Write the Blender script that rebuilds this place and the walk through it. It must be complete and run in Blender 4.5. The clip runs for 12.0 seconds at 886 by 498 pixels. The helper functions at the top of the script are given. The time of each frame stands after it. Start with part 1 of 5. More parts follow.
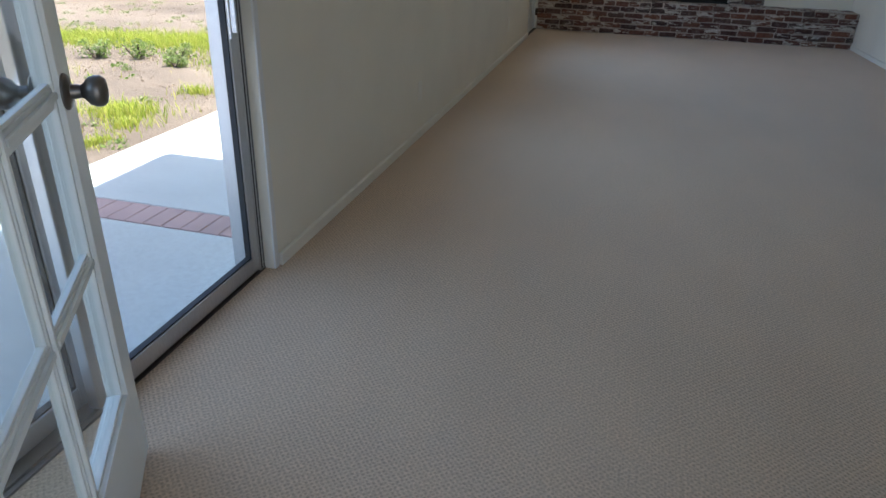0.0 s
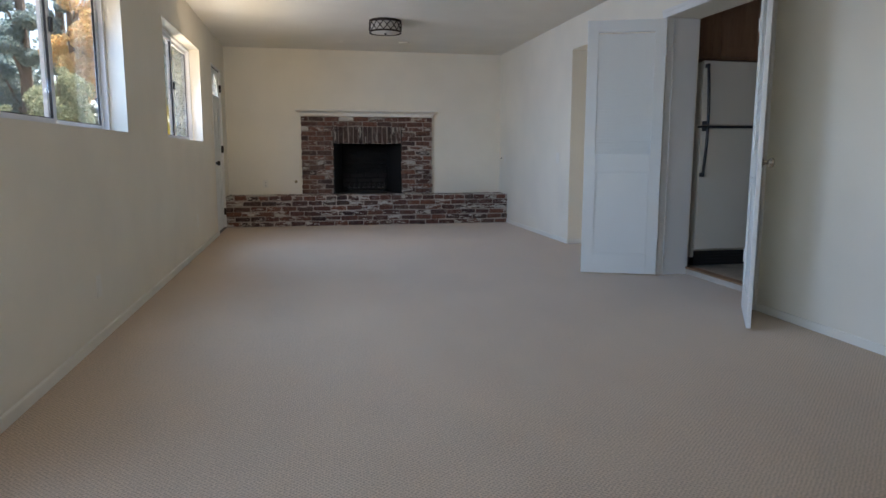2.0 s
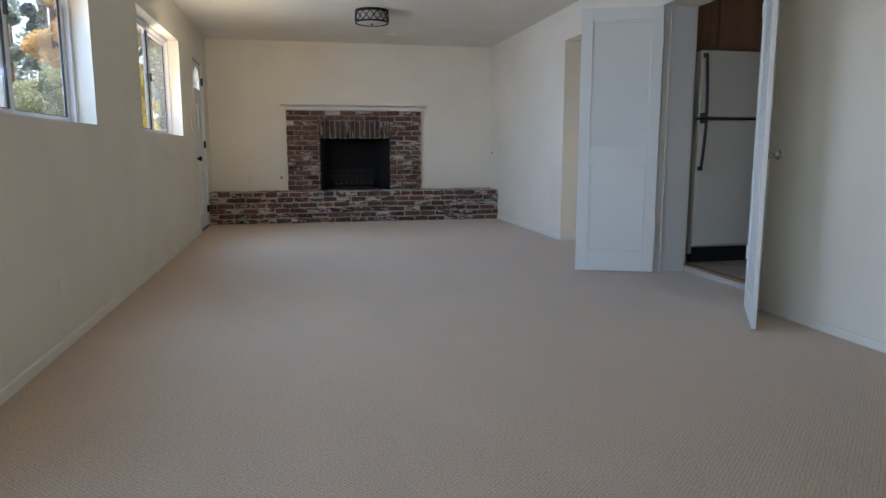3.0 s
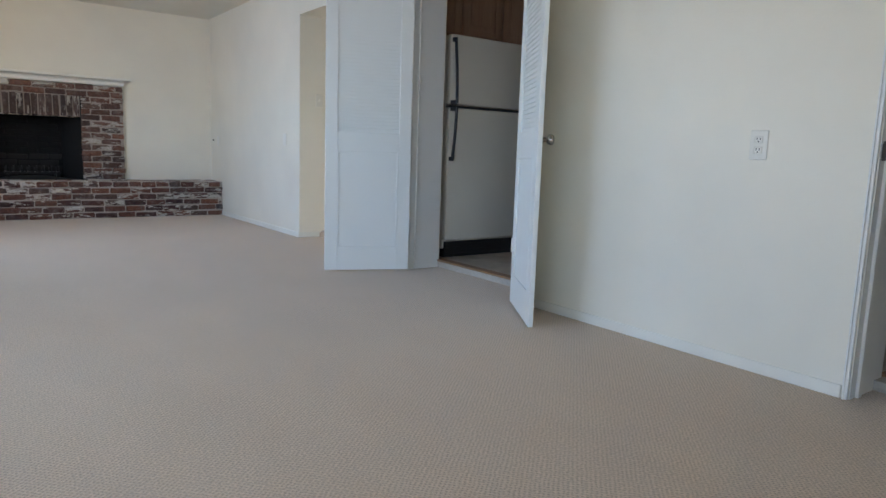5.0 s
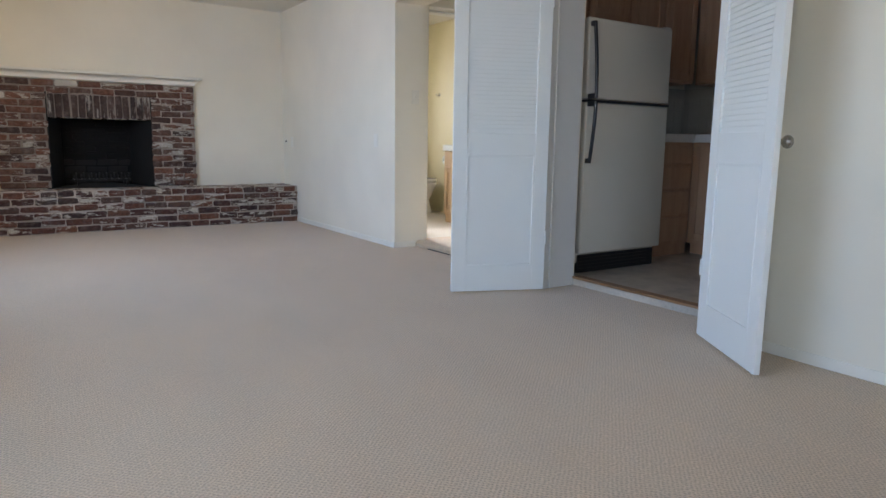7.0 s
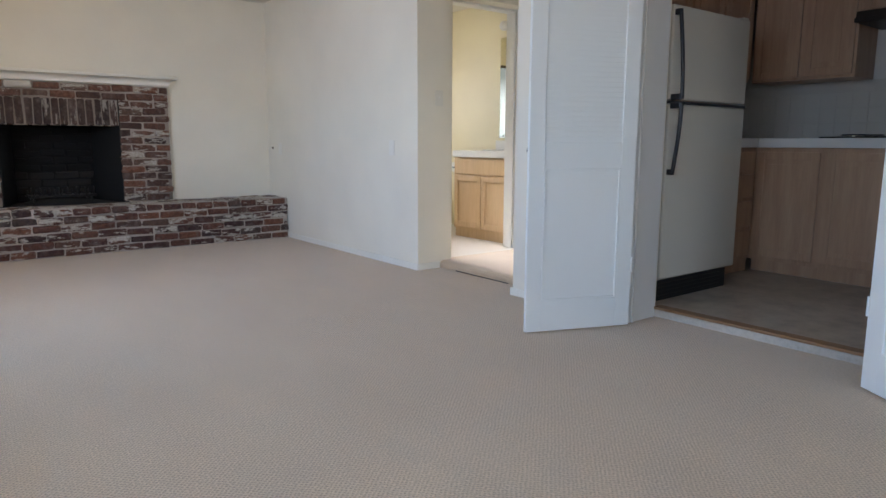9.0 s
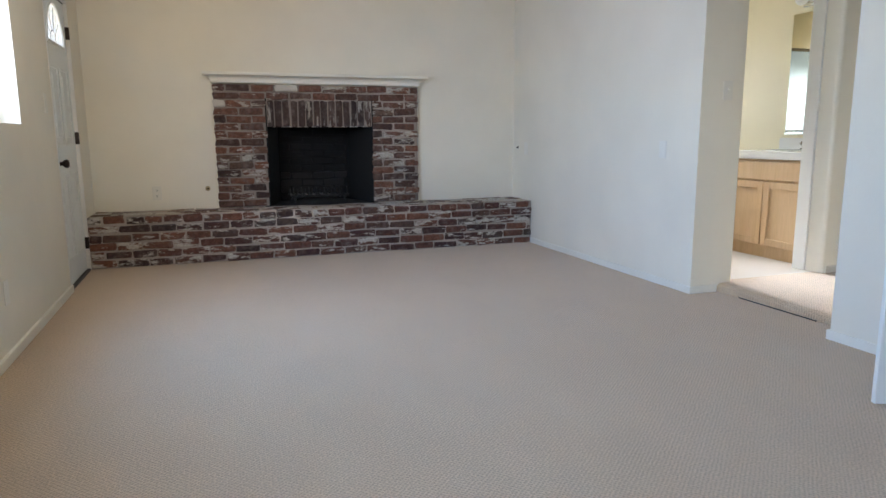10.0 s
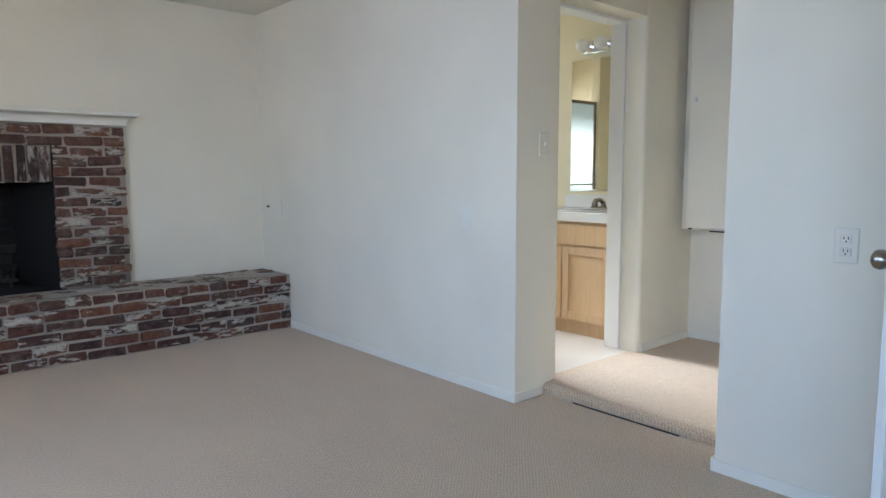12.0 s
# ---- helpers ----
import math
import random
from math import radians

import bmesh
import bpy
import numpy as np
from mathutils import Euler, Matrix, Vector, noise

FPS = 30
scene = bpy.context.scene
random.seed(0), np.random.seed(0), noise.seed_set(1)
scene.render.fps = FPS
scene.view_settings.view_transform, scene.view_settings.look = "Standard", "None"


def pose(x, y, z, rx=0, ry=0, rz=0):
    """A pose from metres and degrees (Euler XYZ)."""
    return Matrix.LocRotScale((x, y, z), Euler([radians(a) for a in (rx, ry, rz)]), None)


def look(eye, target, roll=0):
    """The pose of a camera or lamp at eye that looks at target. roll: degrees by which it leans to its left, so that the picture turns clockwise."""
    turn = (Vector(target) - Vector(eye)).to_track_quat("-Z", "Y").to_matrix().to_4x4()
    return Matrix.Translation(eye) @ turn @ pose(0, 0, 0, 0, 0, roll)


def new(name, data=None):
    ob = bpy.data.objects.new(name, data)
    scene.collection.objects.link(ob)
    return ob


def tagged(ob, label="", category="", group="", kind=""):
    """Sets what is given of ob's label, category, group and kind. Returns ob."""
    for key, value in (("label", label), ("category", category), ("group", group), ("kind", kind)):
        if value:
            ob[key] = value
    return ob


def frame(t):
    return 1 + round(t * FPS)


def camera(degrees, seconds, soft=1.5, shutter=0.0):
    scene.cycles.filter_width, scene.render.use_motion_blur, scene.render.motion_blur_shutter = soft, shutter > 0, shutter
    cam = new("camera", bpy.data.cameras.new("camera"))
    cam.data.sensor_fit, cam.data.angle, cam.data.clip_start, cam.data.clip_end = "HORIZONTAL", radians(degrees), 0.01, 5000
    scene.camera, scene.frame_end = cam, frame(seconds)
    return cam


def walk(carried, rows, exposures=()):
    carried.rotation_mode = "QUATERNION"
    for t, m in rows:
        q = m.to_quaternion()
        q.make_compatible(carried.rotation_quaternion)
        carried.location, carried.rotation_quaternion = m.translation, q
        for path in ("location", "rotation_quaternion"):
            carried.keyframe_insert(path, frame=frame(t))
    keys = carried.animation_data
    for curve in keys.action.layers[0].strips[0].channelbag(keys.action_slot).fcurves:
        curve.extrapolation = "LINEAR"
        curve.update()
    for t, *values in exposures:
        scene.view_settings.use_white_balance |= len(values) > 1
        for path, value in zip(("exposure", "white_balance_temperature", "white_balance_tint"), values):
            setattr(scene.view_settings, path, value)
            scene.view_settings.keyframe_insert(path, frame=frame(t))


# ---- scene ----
cam = camera(67.4, 12.0)
PATH = [
    (0, (0.032, 0.304, 1.206), (-0.406, 2.049, 0.332), 2.0),
    (0.5, (-0.054, 0.475, 1.037), (-0.347, 2.287, 0.244), -0.1),
    (1, (-0.071, 0.506, 0.989), (0.061, 2.403, 0.371), 0.3),
    (1.5, (0.004, 0.551, 0.955), (0.347, 2.497, 0.649), 0.6),
    (2, (-0.03, 0.524, 0.984), (0.355, 2.466, 0.699), 0.1),
    (2.5, (0.015, 0.587, 0.96), (0.412, 2.526, 0.671), -0.2),
    (2.7, (0.013, 0.641, 0.969), (0.4, 2.581, 0.675), -0.3),
    (4.3, (0.07, 1.102, 0.882), (1.058, 2.817, 0.595), 2.5),
    (4.5, (0.074, 1.162, 0.867), (1.172, 2.808, 0.58), 2.4),
    (5, (0.105, 1.416, 0.86), (1.27, 3.016, 0.572), 1.9),
    (5.5, (0.025, 1.648, 0.889), (1.189, 3.248, 0.597), 1.5),
    (6, (-0.118, 1.864, 0.933), (1.053, 3.458, 0.637), 1.5),
    (6.5, (-0.097, 2.16, 0.91), (1.004, 3.802, 0.606), 1.0),
    (7, (-0.097, 2.318, 0.91), (0.989, 3.968, 0.598), 0.8),
    (7.2, (-0.121, 2.353, 0.91), (1.017, 3.969, 0.602), 1.3),
    (8.8, (-0.184, 3.132, 0.976), (1.142, 4.593, 0.655), 0.1),
    (9, (-0.211, 3.279, 0.97), (0.999, 4.84, 0.656), 0.2),
    (9.5, (-0.261, 3.548, 0.996), (0.62, 5.313, 0.669), -0.3),
    (9.6, (-0.265, 3.602, 1.001), (0.536, 5.404, 0.668), -0.6),
    (10, (-0.203, 3.896, 1.032), (0.444, 5.758, 0.697), -0.3),
    (10.5, (-0.223, 4.236, 1.038), (0.4, 6.107, 0.703), 0.1),
    (11, (-0.111, 4.516, 1.078), (0.555, 6.378, 0.78), 0.4),
    (11.5, (0.088, 4.842, 1.121), (0.88, 6.665, 0.904), 0.1),
    (12, (0.287, 5.163, 1.15), (1.601, 6.655, 0.932), -0.2),
]
walk(cam, [(t, look(eye, target, roll)) for t, eye, target, roll in PATH], exposures=[
    (0.0, 1.44, 6400, 18), (1.0, 1.56, 6580, 22), (1.5, 1.84, 6700, 22), (2.5, 1.85, 6730, 22), (4.5, 2.25, 6750, 19),
    (5.0, 2.34, 6830, 20), (6.0, 2.39, 6960, 22), (7.0, 2.36, 7020, 23), (9.0, 2.33, 7080, 24), (9.5, 2.48, 6870, 21),
    (10.5, 2.47, 6680, 21), (11.5, 2.37, 6660, 21), (12.0, 2.33, 6580, 19)])

# ---- daylight ----
SUN_TO = Vector((0.30, 0.14, 0.94)).normalized()      # from the ground towards the sun
world = bpy.data.worlds.new("sky")
scene.world = world
world.use_nodes = True
wn = world.node_tree
sky = wn.nodes.new("ShaderNodeTexSky")
sky.sky_type = 'NISHITA'
sky.sun_disc = False
sky.sun_elevation = math.asin(SUN_TO.z)
sky.sun_rotation = math.atan2(SUN_TO.x, SUN_TO.y)
sky.dust_density = 1.5
wn.links.new(sky.outputs[0], wn.nodes["Background"].inputs[0])
wn.nodes["Background"].inputs[1].default_value = 0.15

sun = new("sun", bpy.data.lights.new("sun", 'SUN'))
sun.data.energy = 5.0
sun.data.angle = radians(0.55)
sun.data.color = (1.0, 0.95, 0.87)
sun.matrix_world = look(SUN_TO * 40, (0, 0, 0))


def window_lamp(name, eye, target, wide, high, watts, colour, spread=76):
    lamp = new(name, bpy.data.lights.new(name, 'AREA'))
    lamp.data.shape = 'RECTANGLE'
    lamp.data.size, lamp.data.size_y = wide, high
    lamp.data.energy = watts
    lamp.data.color = colour
    lamp.data.spread = radians(spread)
    lamp.matrix_world = look(eye, target)
    return lamp


# daylight standing in at the openings: blue from the sky falls in, warm from the sunlit ground rises
SKYBLUE, GROUNDGLOW = (0.30, 0.58, 1.0), (1.0, 0.91, 0.70)
window_lamp("slider_daylight", (-1.16, 1.50, 1.05), (0.84, 2.60, 0.20), 1.50, 1.8, 1.9, SKYBLUE, 120)
window_lamp("window_daylight", (-1.14, 4.135, 1.60), (0.50, 4.50, 0.85), 1.66, 0.70, 4.4, SKYBLUE, 130)
window_lamp("window_daylight", (-1.14, 7.155, 1.60), (0.50, 7.40, 0.95), 1.66, 0.70, 5.6, (0.22, 0.52, 1.0), 130)
window_lamp("window_groundlight", (-1.14, 4.135, 1.58), (0.86, 4.135, 2.80), 1.72, 0.70, 1.0, GROUNDGLOW, 180)
window_lamp("window_groundlight", (-1.00, 7.155, 1.58), (1.00, 8.75, 2.55), 0.80, 0.70, 2.7, GROUNDGLOW, 180)
window_lamp("bath_daylight", (3.50, 9.985, 1.55), (3.52, 7.0, 0.6), 0.7, 0.72, 2.3, (0.80, 0.91, 1.0), 160)
# narrow beam lamp added at the bath window to brighten the hall floor
window_lamp("bath_skylight", (3.50, 9.980, 1.55), (3.50, 6.95, 0.0), 0.7, 0.72, 2.2, (0.74, 0.88, 1.0), 34)

# ---- materials ----
def material(name, colour, rough=0.6, metal=0.0):
    m = bpy.data.materials.new(name)
    m.use_nodes = True
    b = m.node_tree.nodes["Principled BSDF"]
    b.inputs["Base Color"].default_value = (*colour, 1)
    b.inputs["Roughness"].default_value = rough
    b.inputs["Metallic"].default_value = metal
    return m


def node(m, kind, **values):
    n = m.node_tree.nodes.new(kind)
    for key, value in values.items():
        n.inputs[key].default_value = value
    return n


def link(m, a, b):
    m.node_tree.links.new(a, b)


def bsdf(m):
    return m.node_tree.nodes["Principled BSDF"]


def place(m, scale=(1, 1, 1), turn=0.0, local=False):
    """World or object coordinates in metres, scaled and turned about z."""
    mp = node(m, "ShaderNodeMapping", Scale=scale, Rotation=(0, 0, radians(turn)))
    if local:
        link(m, node(m, "ShaderNodeTexCoord").outputs["Object"], mp.inputs[0])
    else:
        link(m, node(m, "ShaderNodeNewGeometry").outputs["Position"], mp.inputs[0])
    return mp.outputs[0]


def ramp(m, fac, stops):
    r = node(m, "ShaderNodeValToRGB")
    e = r.color_ramp.elements
    while len(e) < len(stops):
        e.new(0.5)
    for el, (pos, col) in zip(e, stops):
        el.position = pos
        el.color = (*col, 1)
    link(m, fac, r.inputs[0])
    return r.outputs[0]


def noise_tex(m, vec, scale, detail=3.0, rough=0.5):
    n = node(m, "ShaderNodeTexNoise", Scale=scale, Detail=detail, Roughness=rough)
    link(m, vec, n.inputs["Vector"])
    return n.outputs["Fac"]


def mixed(m, fac, a, b, how='MIX'):
    x = node(m, "ShaderNodeMix")
    x.data_type, x.blend_type = 'RGBA', how
    for socket, value in ((x.inputs[0], fac), (x.inputs[6], a), (x.inputs[7], b)):
        if isinstance(value, (int, float)):
            socket.default_value = value
        elif isinstance(value, tuple):
            socket.default_value = (*value, 1)
        else:
            link(m, value, socket)
    return x.outputs[2]


def bump(m, height, strength, distance):
    b = node(m, "ShaderNodeBump", Strength=strength, Distance=distance)
    link(m, height, b.inputs["Height"])
    link(m, b.outputs[0], bsdf(m).inputs["Normal"])
    return b


def painted(name, colour, rough=0.55, grain=60, strength=0.12, spread=0.04, local=False):
    """Paint with roller stipple and faint unevenness."""
    m = material(name, colour, rough)
    p = place(m, local=local)
    lo = tuple(c * (1 - spread) for c in colour)
    hi = tuple(min(1, c * (1 + spread)) for c in colour)
    link(m, ramp(m, noise_tex(m, p, 1.7, 5), [(0.3, lo), (0.7, hi)]), bsdf(m).inputs["Base Color"])
    bump(m, noise_tex(m, p, grain, 4, 0.6), strength, 0.004)
    return m


WALL = painted("wall_paint", (0.845, 0.785, 0.655), 0.6, 45, 0.22)
CEILING = painted("ceiling_paint", (0.78, 0.74, 0.65), 0.7, 70, 0.4)
TRIM = painted("trim_gloss_paint", (0.80, 0.785, 0.735), 0.38, 30, 0.08, 0.02)
BASEPAINT = painted("baseboard_paint", (0.85, 0.81, 0.71), 0.5, 30, 0.08, 0.05)
DOORPAINT = painted("door_paint", (0.83, 0.845, 0.80), 0.4, 30, 0.08, 0.02, True)
BATHWALL = painted("bath_paint", (0.82, 0.745, 0.53), 0.5, 45, 0.15)
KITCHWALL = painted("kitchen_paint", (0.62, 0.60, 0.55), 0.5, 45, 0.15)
PLASTIC = painted("ivory_plastic", (0.80, 0.755, 0.65), 0.35, 90, 0.02, 0.01)
DARKSLOT = material("slot_black", (0.02, 0.02, 0.02), 0.6)
PORCELAIN = material("porcelain", (0.82, 0.81, 0.78), 0.12)
ENAMEL = painted("fridge_enamel", (0.70, 0.66, 0.56), 0.38, 220, 0.10, 0.02)
WHITE_ENAMEL = painted("white_enamel", (0.78, 0.78, 0.75), 0.3, 200, 0.05, 0.02)
BLACKPLASTIC = painted("black_plastic", (0.016, 0.015, 0.015), 0.35, 150, 0.05, 0.1)
FROSTED = material("frosted_white", (0.85, 0.84, 0.80), 0.5)
SHADE_GLASS = material("lamp_diffuser", (0.55, 0.53, 0.48), 0.45)
SPLASH = painted("splashback_tile", (0.60, 0.57, 0.50), 0.10, 200, 0.02, 0.03, True)
GROUT = painted("tile_grout", (0.54, 0.51, 0.445), 0.9, 120, 0.2, 0.1)
COUNTER = painted("counter_laminate", (0.72, 0.70, 0.65), 0.35, 200, 0.03, 0.03)


def brushed(name, colour, rough, scale=(30, 30, 400)):
    m = material(name, colour, rough, 1.0)
    p = place(m, scale, local=True)
    n = noise_tex(m, p, 1.0, 3)
    lo, hi = tuple(c * 0.94 for c in colour), tuple(min(1, c * 1.05) for c in colour)
    link(m, ramp(m, n, [(0.3, lo), (0.7, hi)]), bsdf(m).inputs["Base Color"])
    bump(m, n, 0.05, 0.002)
    return m


ALUMINIUM = brushed("mill_aluminium", (0.60, 0.61, 0.62), 0.42, (160, 160, 40))
WINFRAME = painted("window_frame_enamel", (0.82, 0.82, 0.83), 0.4, 90, 0.04, 0.03)
CHROME = brushed("chrome", (0.78, 0.78, 0.78), 0.12)
NICKEL = brushed("satin_nickel", (0.36, 0.33, 0.29), 0.25)
PEWTER = brushed("aged_pewter", (0.20, 0.18, 0.16), 0.36)
BRONZE = brushed("oil_rubbed_bronze", (0.045, 0.035, 0.03), 0.42)
BRASS = brushed("worn_brass", (0.42, 0.33, 0.18), 0.40)
MIRROR = material("mirror_silver", (0.88, 0.89, 0.88), 0.01, 1.0)


def glass(name, tint, gloss):
    m = bpy.data.materials.new(name)
    m.use_nodes = True
    t = m.node_tree
    t.nodes.remove(t.nodes["Principled BSDF"])
    clear = t.nodes.new("ShaderNodeBsdfTransparent")
    clear.inputs[0].default_value = (*tint, 1)
    shine = t.nodes.new("ShaderNodeBsdfGlossy")
    shine.inputs["Roughness"].default_value = 0.02
    facing = t.nodes.new("ShaderNodeLayerWeight")
    steep = t.nodes.new("ShaderNodeMath")
    steep.operation = 'POWER'
    steep.inputs[1].default_value = 4.0
    t.links.new(facing.outputs["Facing"], steep.inputs[0])
    amount = t.nodes.new("ShaderNodeMath")
    amount.operation = 'MULTIPLY_ADD'
    amount.inputs[1].default_value = 0.5
    amount.inputs[2].default_value = gloss
    t.links.new(steep.outputs[0], amount.inputs[0])
    mix = t.nodes.new("ShaderNodeMixShader")
    t.links.new(amount.outputs[0], mix.inputs[0])
    t.links.new(clear.outputs[0], mix.inputs[1])
    t.links.new(shine.outputs[0], mix.inputs[2])
    t.links.new(mix.outputs[0], t.nodes["Material Output"].inputs[0])
    return m


GLASS = glass("window_glass", (0.96, 0.98, 0.97), 0.025)


def frosted_glass(name):
    """Obscure glass: scatters most of the light that comes through it."""
    m = bpy.data.materials.new(name)
    m.use_nodes = True
    t = m.node_tree
    t.nodes.remove(t.nodes["Principled BSDF"])
    through_it = t.nodes.new("ShaderNodeBsdfTranslucent")
    through_it.inputs[0].default_value = (0.30, 0.33, 0.30, 1)
    sheen = t.nodes.new("ShaderNodeBsdfGlossy")
    sheen.inputs["Roughness"].default_value = 0.25
    mix = t.nodes.new("ShaderNodeMixShader")
    mix.inputs[0].default_value = 0.06
    t.links.new(through_it.outputs[0], mix.inputs[1])
    t.links.new(sheen.outputs[0], mix.inputs[2])
    t.links.new(mix.outputs[0], t.nodes["Material Output"].inputs[0])
    return m


SCREEN = frosted_glass("obscure_glass")


def carpet_material():
    """Looped berber: dimples on a staggered grid with their shade painted in, faint tracks and soil."""
    m = material("berber_carpet", (0.43, 0.37, 0.30), 0.95)
    p = place(m, (82, 82, 0), 47)
    w = place(m)
    wob = node(m, "ShaderNodeVectorMath")
    wob.operation = 'ADD'
    link(m, p, wob.inputs[0])
    drift = node(m, "ShaderNodeTexNoise", Scale=14.0, Detail=2.0)
    link(m, w, drift.inputs["Vector"])
    link(m, drift.outputs["Color"], wob.inputs[1])
    v = node(m, "ShaderNodeTexVoronoi", Scale=1.0, Randomness=0.18)
    v.voronoi_dimensions = '2D'
    link(m, wob.outputs[0], v.inputs["Vector"])
    d = v.outputs["Distance"]
    loops = ramp(m, d, [(0.06, (0, 0, 0)), (0.34, (0.8, 0.8, 0.8)), (0.62, (1, 1, 1))])
    tone = mixed(m, 1.0, ramp(m, noise_tex(m, w, 0.9, 4), [(0.3, (0.592, 0.437, 0.294)), (0.7, (0.612, 0.453, 0.308))]),
                 ramp(m, noise_tex(m, place(m, (1, 0.45, 1), 25), 3.2, 5, 0.62), [(0.35, (0.965, 0.965, 0.97)), (0.68, (1.03, 1.03, 1.03))]), 'MULTIPLY')
    fleck = ramp(m, noise_tex(m, w, 120, 2), [(0.35, (0.84, 0.84, 0.84)), (0.65, (1.12, 1.11, 1.09))])
    col = mixed(m, 1.0, tone, fleck, 'MULTIPLY')
    # shade between the loops painted as dark dots, its strength varied by noise
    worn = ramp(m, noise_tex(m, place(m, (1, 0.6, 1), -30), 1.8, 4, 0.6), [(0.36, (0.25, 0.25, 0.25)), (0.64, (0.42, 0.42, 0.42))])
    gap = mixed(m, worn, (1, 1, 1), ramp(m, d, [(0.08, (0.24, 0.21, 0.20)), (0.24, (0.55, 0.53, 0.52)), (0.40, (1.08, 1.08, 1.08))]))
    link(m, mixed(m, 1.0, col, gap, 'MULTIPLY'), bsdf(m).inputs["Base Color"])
    b = bump(m, loops, 0.25, 0.005)
    b2 = node(m, "ShaderNodeBump", Strength=0.12, Distance=0.01)
    link(m, noise_tex(m, w, 9, 3), b2.inputs["Height"])
    link(m, b2.outputs[0], b.inputs["Normal"])
    bsdf(m).inputs["Sheen Weight"].default_value = 0.2
    return m


CARPET = carpet_material()


def brick_material(name, tones, lime=0.85, edge=0.53, streak=(8, 8, 26)):
    """Used brick: each piece its own tone, with lime left on it, thick on some and scant on others."""
    m = material(name, tones[1], 0.9)
    info = node(m, "ShaderNodeObjectInfo").outputs["Random"]
    p = place(m)
    base = ramp(m, info, [(k / (len(tones) - 1), c) for k, c in enumerate(tones)])
    grain = ramp(m, noise_tex(m, p, 38, 5, 0.65), [(0.3, (0.55, 0.53, 0.53)), (0.72, (1.35, 1.3, 1.28))])
    col = mixed(m, 1.0, base, grain, 'MULTIPLY')
    shifted = node(m, "ShaderNodeVectorMath")
    shifted.operation = 'ADD'
    link(m, place(m, streak), shifted.inputs[0])
    link(m, info, shifted.inputs[1])
    smear = noise_tex(m, shifted.outputs[0], 1.0, 6, 0.66)
    own = node(m, "ShaderNodeTexWhiteNoise")
    own.noise_dimensions = '1D'
    link(m, info, own.inputs["W"])
    lift = node(m, "ShaderNodeMath")
    lift.operation = 'MULTIPLY_ADD'
    lift.inputs[1].default_value = 0.20
    link(m, own.outputs["Value"], lift.inputs[0])
    link(m, smear, lift.inputs[2])
    mask = ramp(m, lift.outputs[0], [(edge + 0.10, (0, 0, 0)), (edge + 0.14, (0.8, 0.8, 0.8)), (edge + 0.22, (1, 1, 1))])
    faint = mixed(m, lime, (0, 0, 0), mask)
    film = mixed(m, ramp(m, noise_tex(m, p, 16, 4, 0.6), [(0.5, (0, 0, 0)), (0.8, (0.30, 0.30, 0.30))]), col, (0.40, 0.35, 0.30))
    link(m, mixed(m, faint, film, ramp(m, noise_tex(m, p, 70, 3), [(0.3, (0.44, 0.39, 0.32)), (0.7, (0.66, 0.62, 0.55))])), bsdf(m).inputs["Base Color"])
    bump(m, noise_tex(m, p, 45, 6, 0.72), 0.9, 0.009)
    return m


BRICK = brick_material("used_brick", [(0.040, 0.022, 0.020), (0.080, 0.034, 0.027), (0.12, 0.048, 0.034), (0.19, 0.076, 0.044), (0.075, 0.050, 0.042)], 0.92, 0.555)
BRICK_BROWN = brick_material("used_brick_brown", [(0.060, 0.034, 0.028), (0.105, 0.052, 0.038), (0.16, 0.072, 0.048), (0.21, 0.090, 0.054), (0.12, 0.076, 0.056)], 0.80, 0.582)
BRICK_SMOKED = brick_material("smoked_brick", [(0.045, 0.028, 0.024), (0.070, 0.040, 0.032), (0.10, 0.056, 0.044)], 0.62, 0.60, (26, 26, 5))
BRICK_DUSTY = brick_material("cement_smeared_brick", [(0.10, 0.065, 0.050), (0.15, 0.085, 0.062), (0.20, 0.11, 0.075)], 0.80, 0.47, (7, 7, 7))
LIMEWASHED = painted("limewashed_brick", (0.60, 0.55, 0.48), 0.95, 60, 0.8, 0.22)
MORTAR = painted("lime_mortar", (0.43, 0.365, 0.31), 0.95, 90, 0.7, 0.35)
MORTAR_DARK = painted("stained_mortar", (0.30, 0.245, 0.205), 0.95, 90, 0.7, 0.4)
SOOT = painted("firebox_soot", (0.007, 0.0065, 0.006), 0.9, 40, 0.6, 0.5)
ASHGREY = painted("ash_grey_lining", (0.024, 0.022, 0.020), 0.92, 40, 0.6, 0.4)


def wood_material(name, dark, light, rough=0.42, along=2, local=True):
    m = material(name, light, rough)
    scale = [16, 16, 16]
    scale[along] = 1.4
    p = place(m, tuple(scale), local=local)
    n = noise_tex(m, p, 1.0, 6, 0.6)
    fine = noise_tex(m, p, 6.0, 3, 0.6)
    col = ramp(m, n, [(0.30, dark), (0.62, light)])
    col = mixed(m, 1.0, col, ramp(m, fine, [(0.3, (0.93, 0.92, 0.91)), (0.7, (1.04, 1.04, 1.03))]), 'MULTIPLY')
    link(m, col, bsdf(m).inputs["Base Color"])
    bump(m, fine, 0.1, 0.002)
    return m


MAPLE = wood_material("bath_maple", (0.60, 0.385, 0.205), (0.66, 0.44, 0.25))
OAK = wood_material("kitchen_oak", (0.44, 0.255, 0.155), (0.53, 0.33, 0.205))
OAKSTRIP = wood_material("threshold_oak", (0.20, 0.10, 0.045), (0.33, 0.17, 0.08), along=1, local=False)


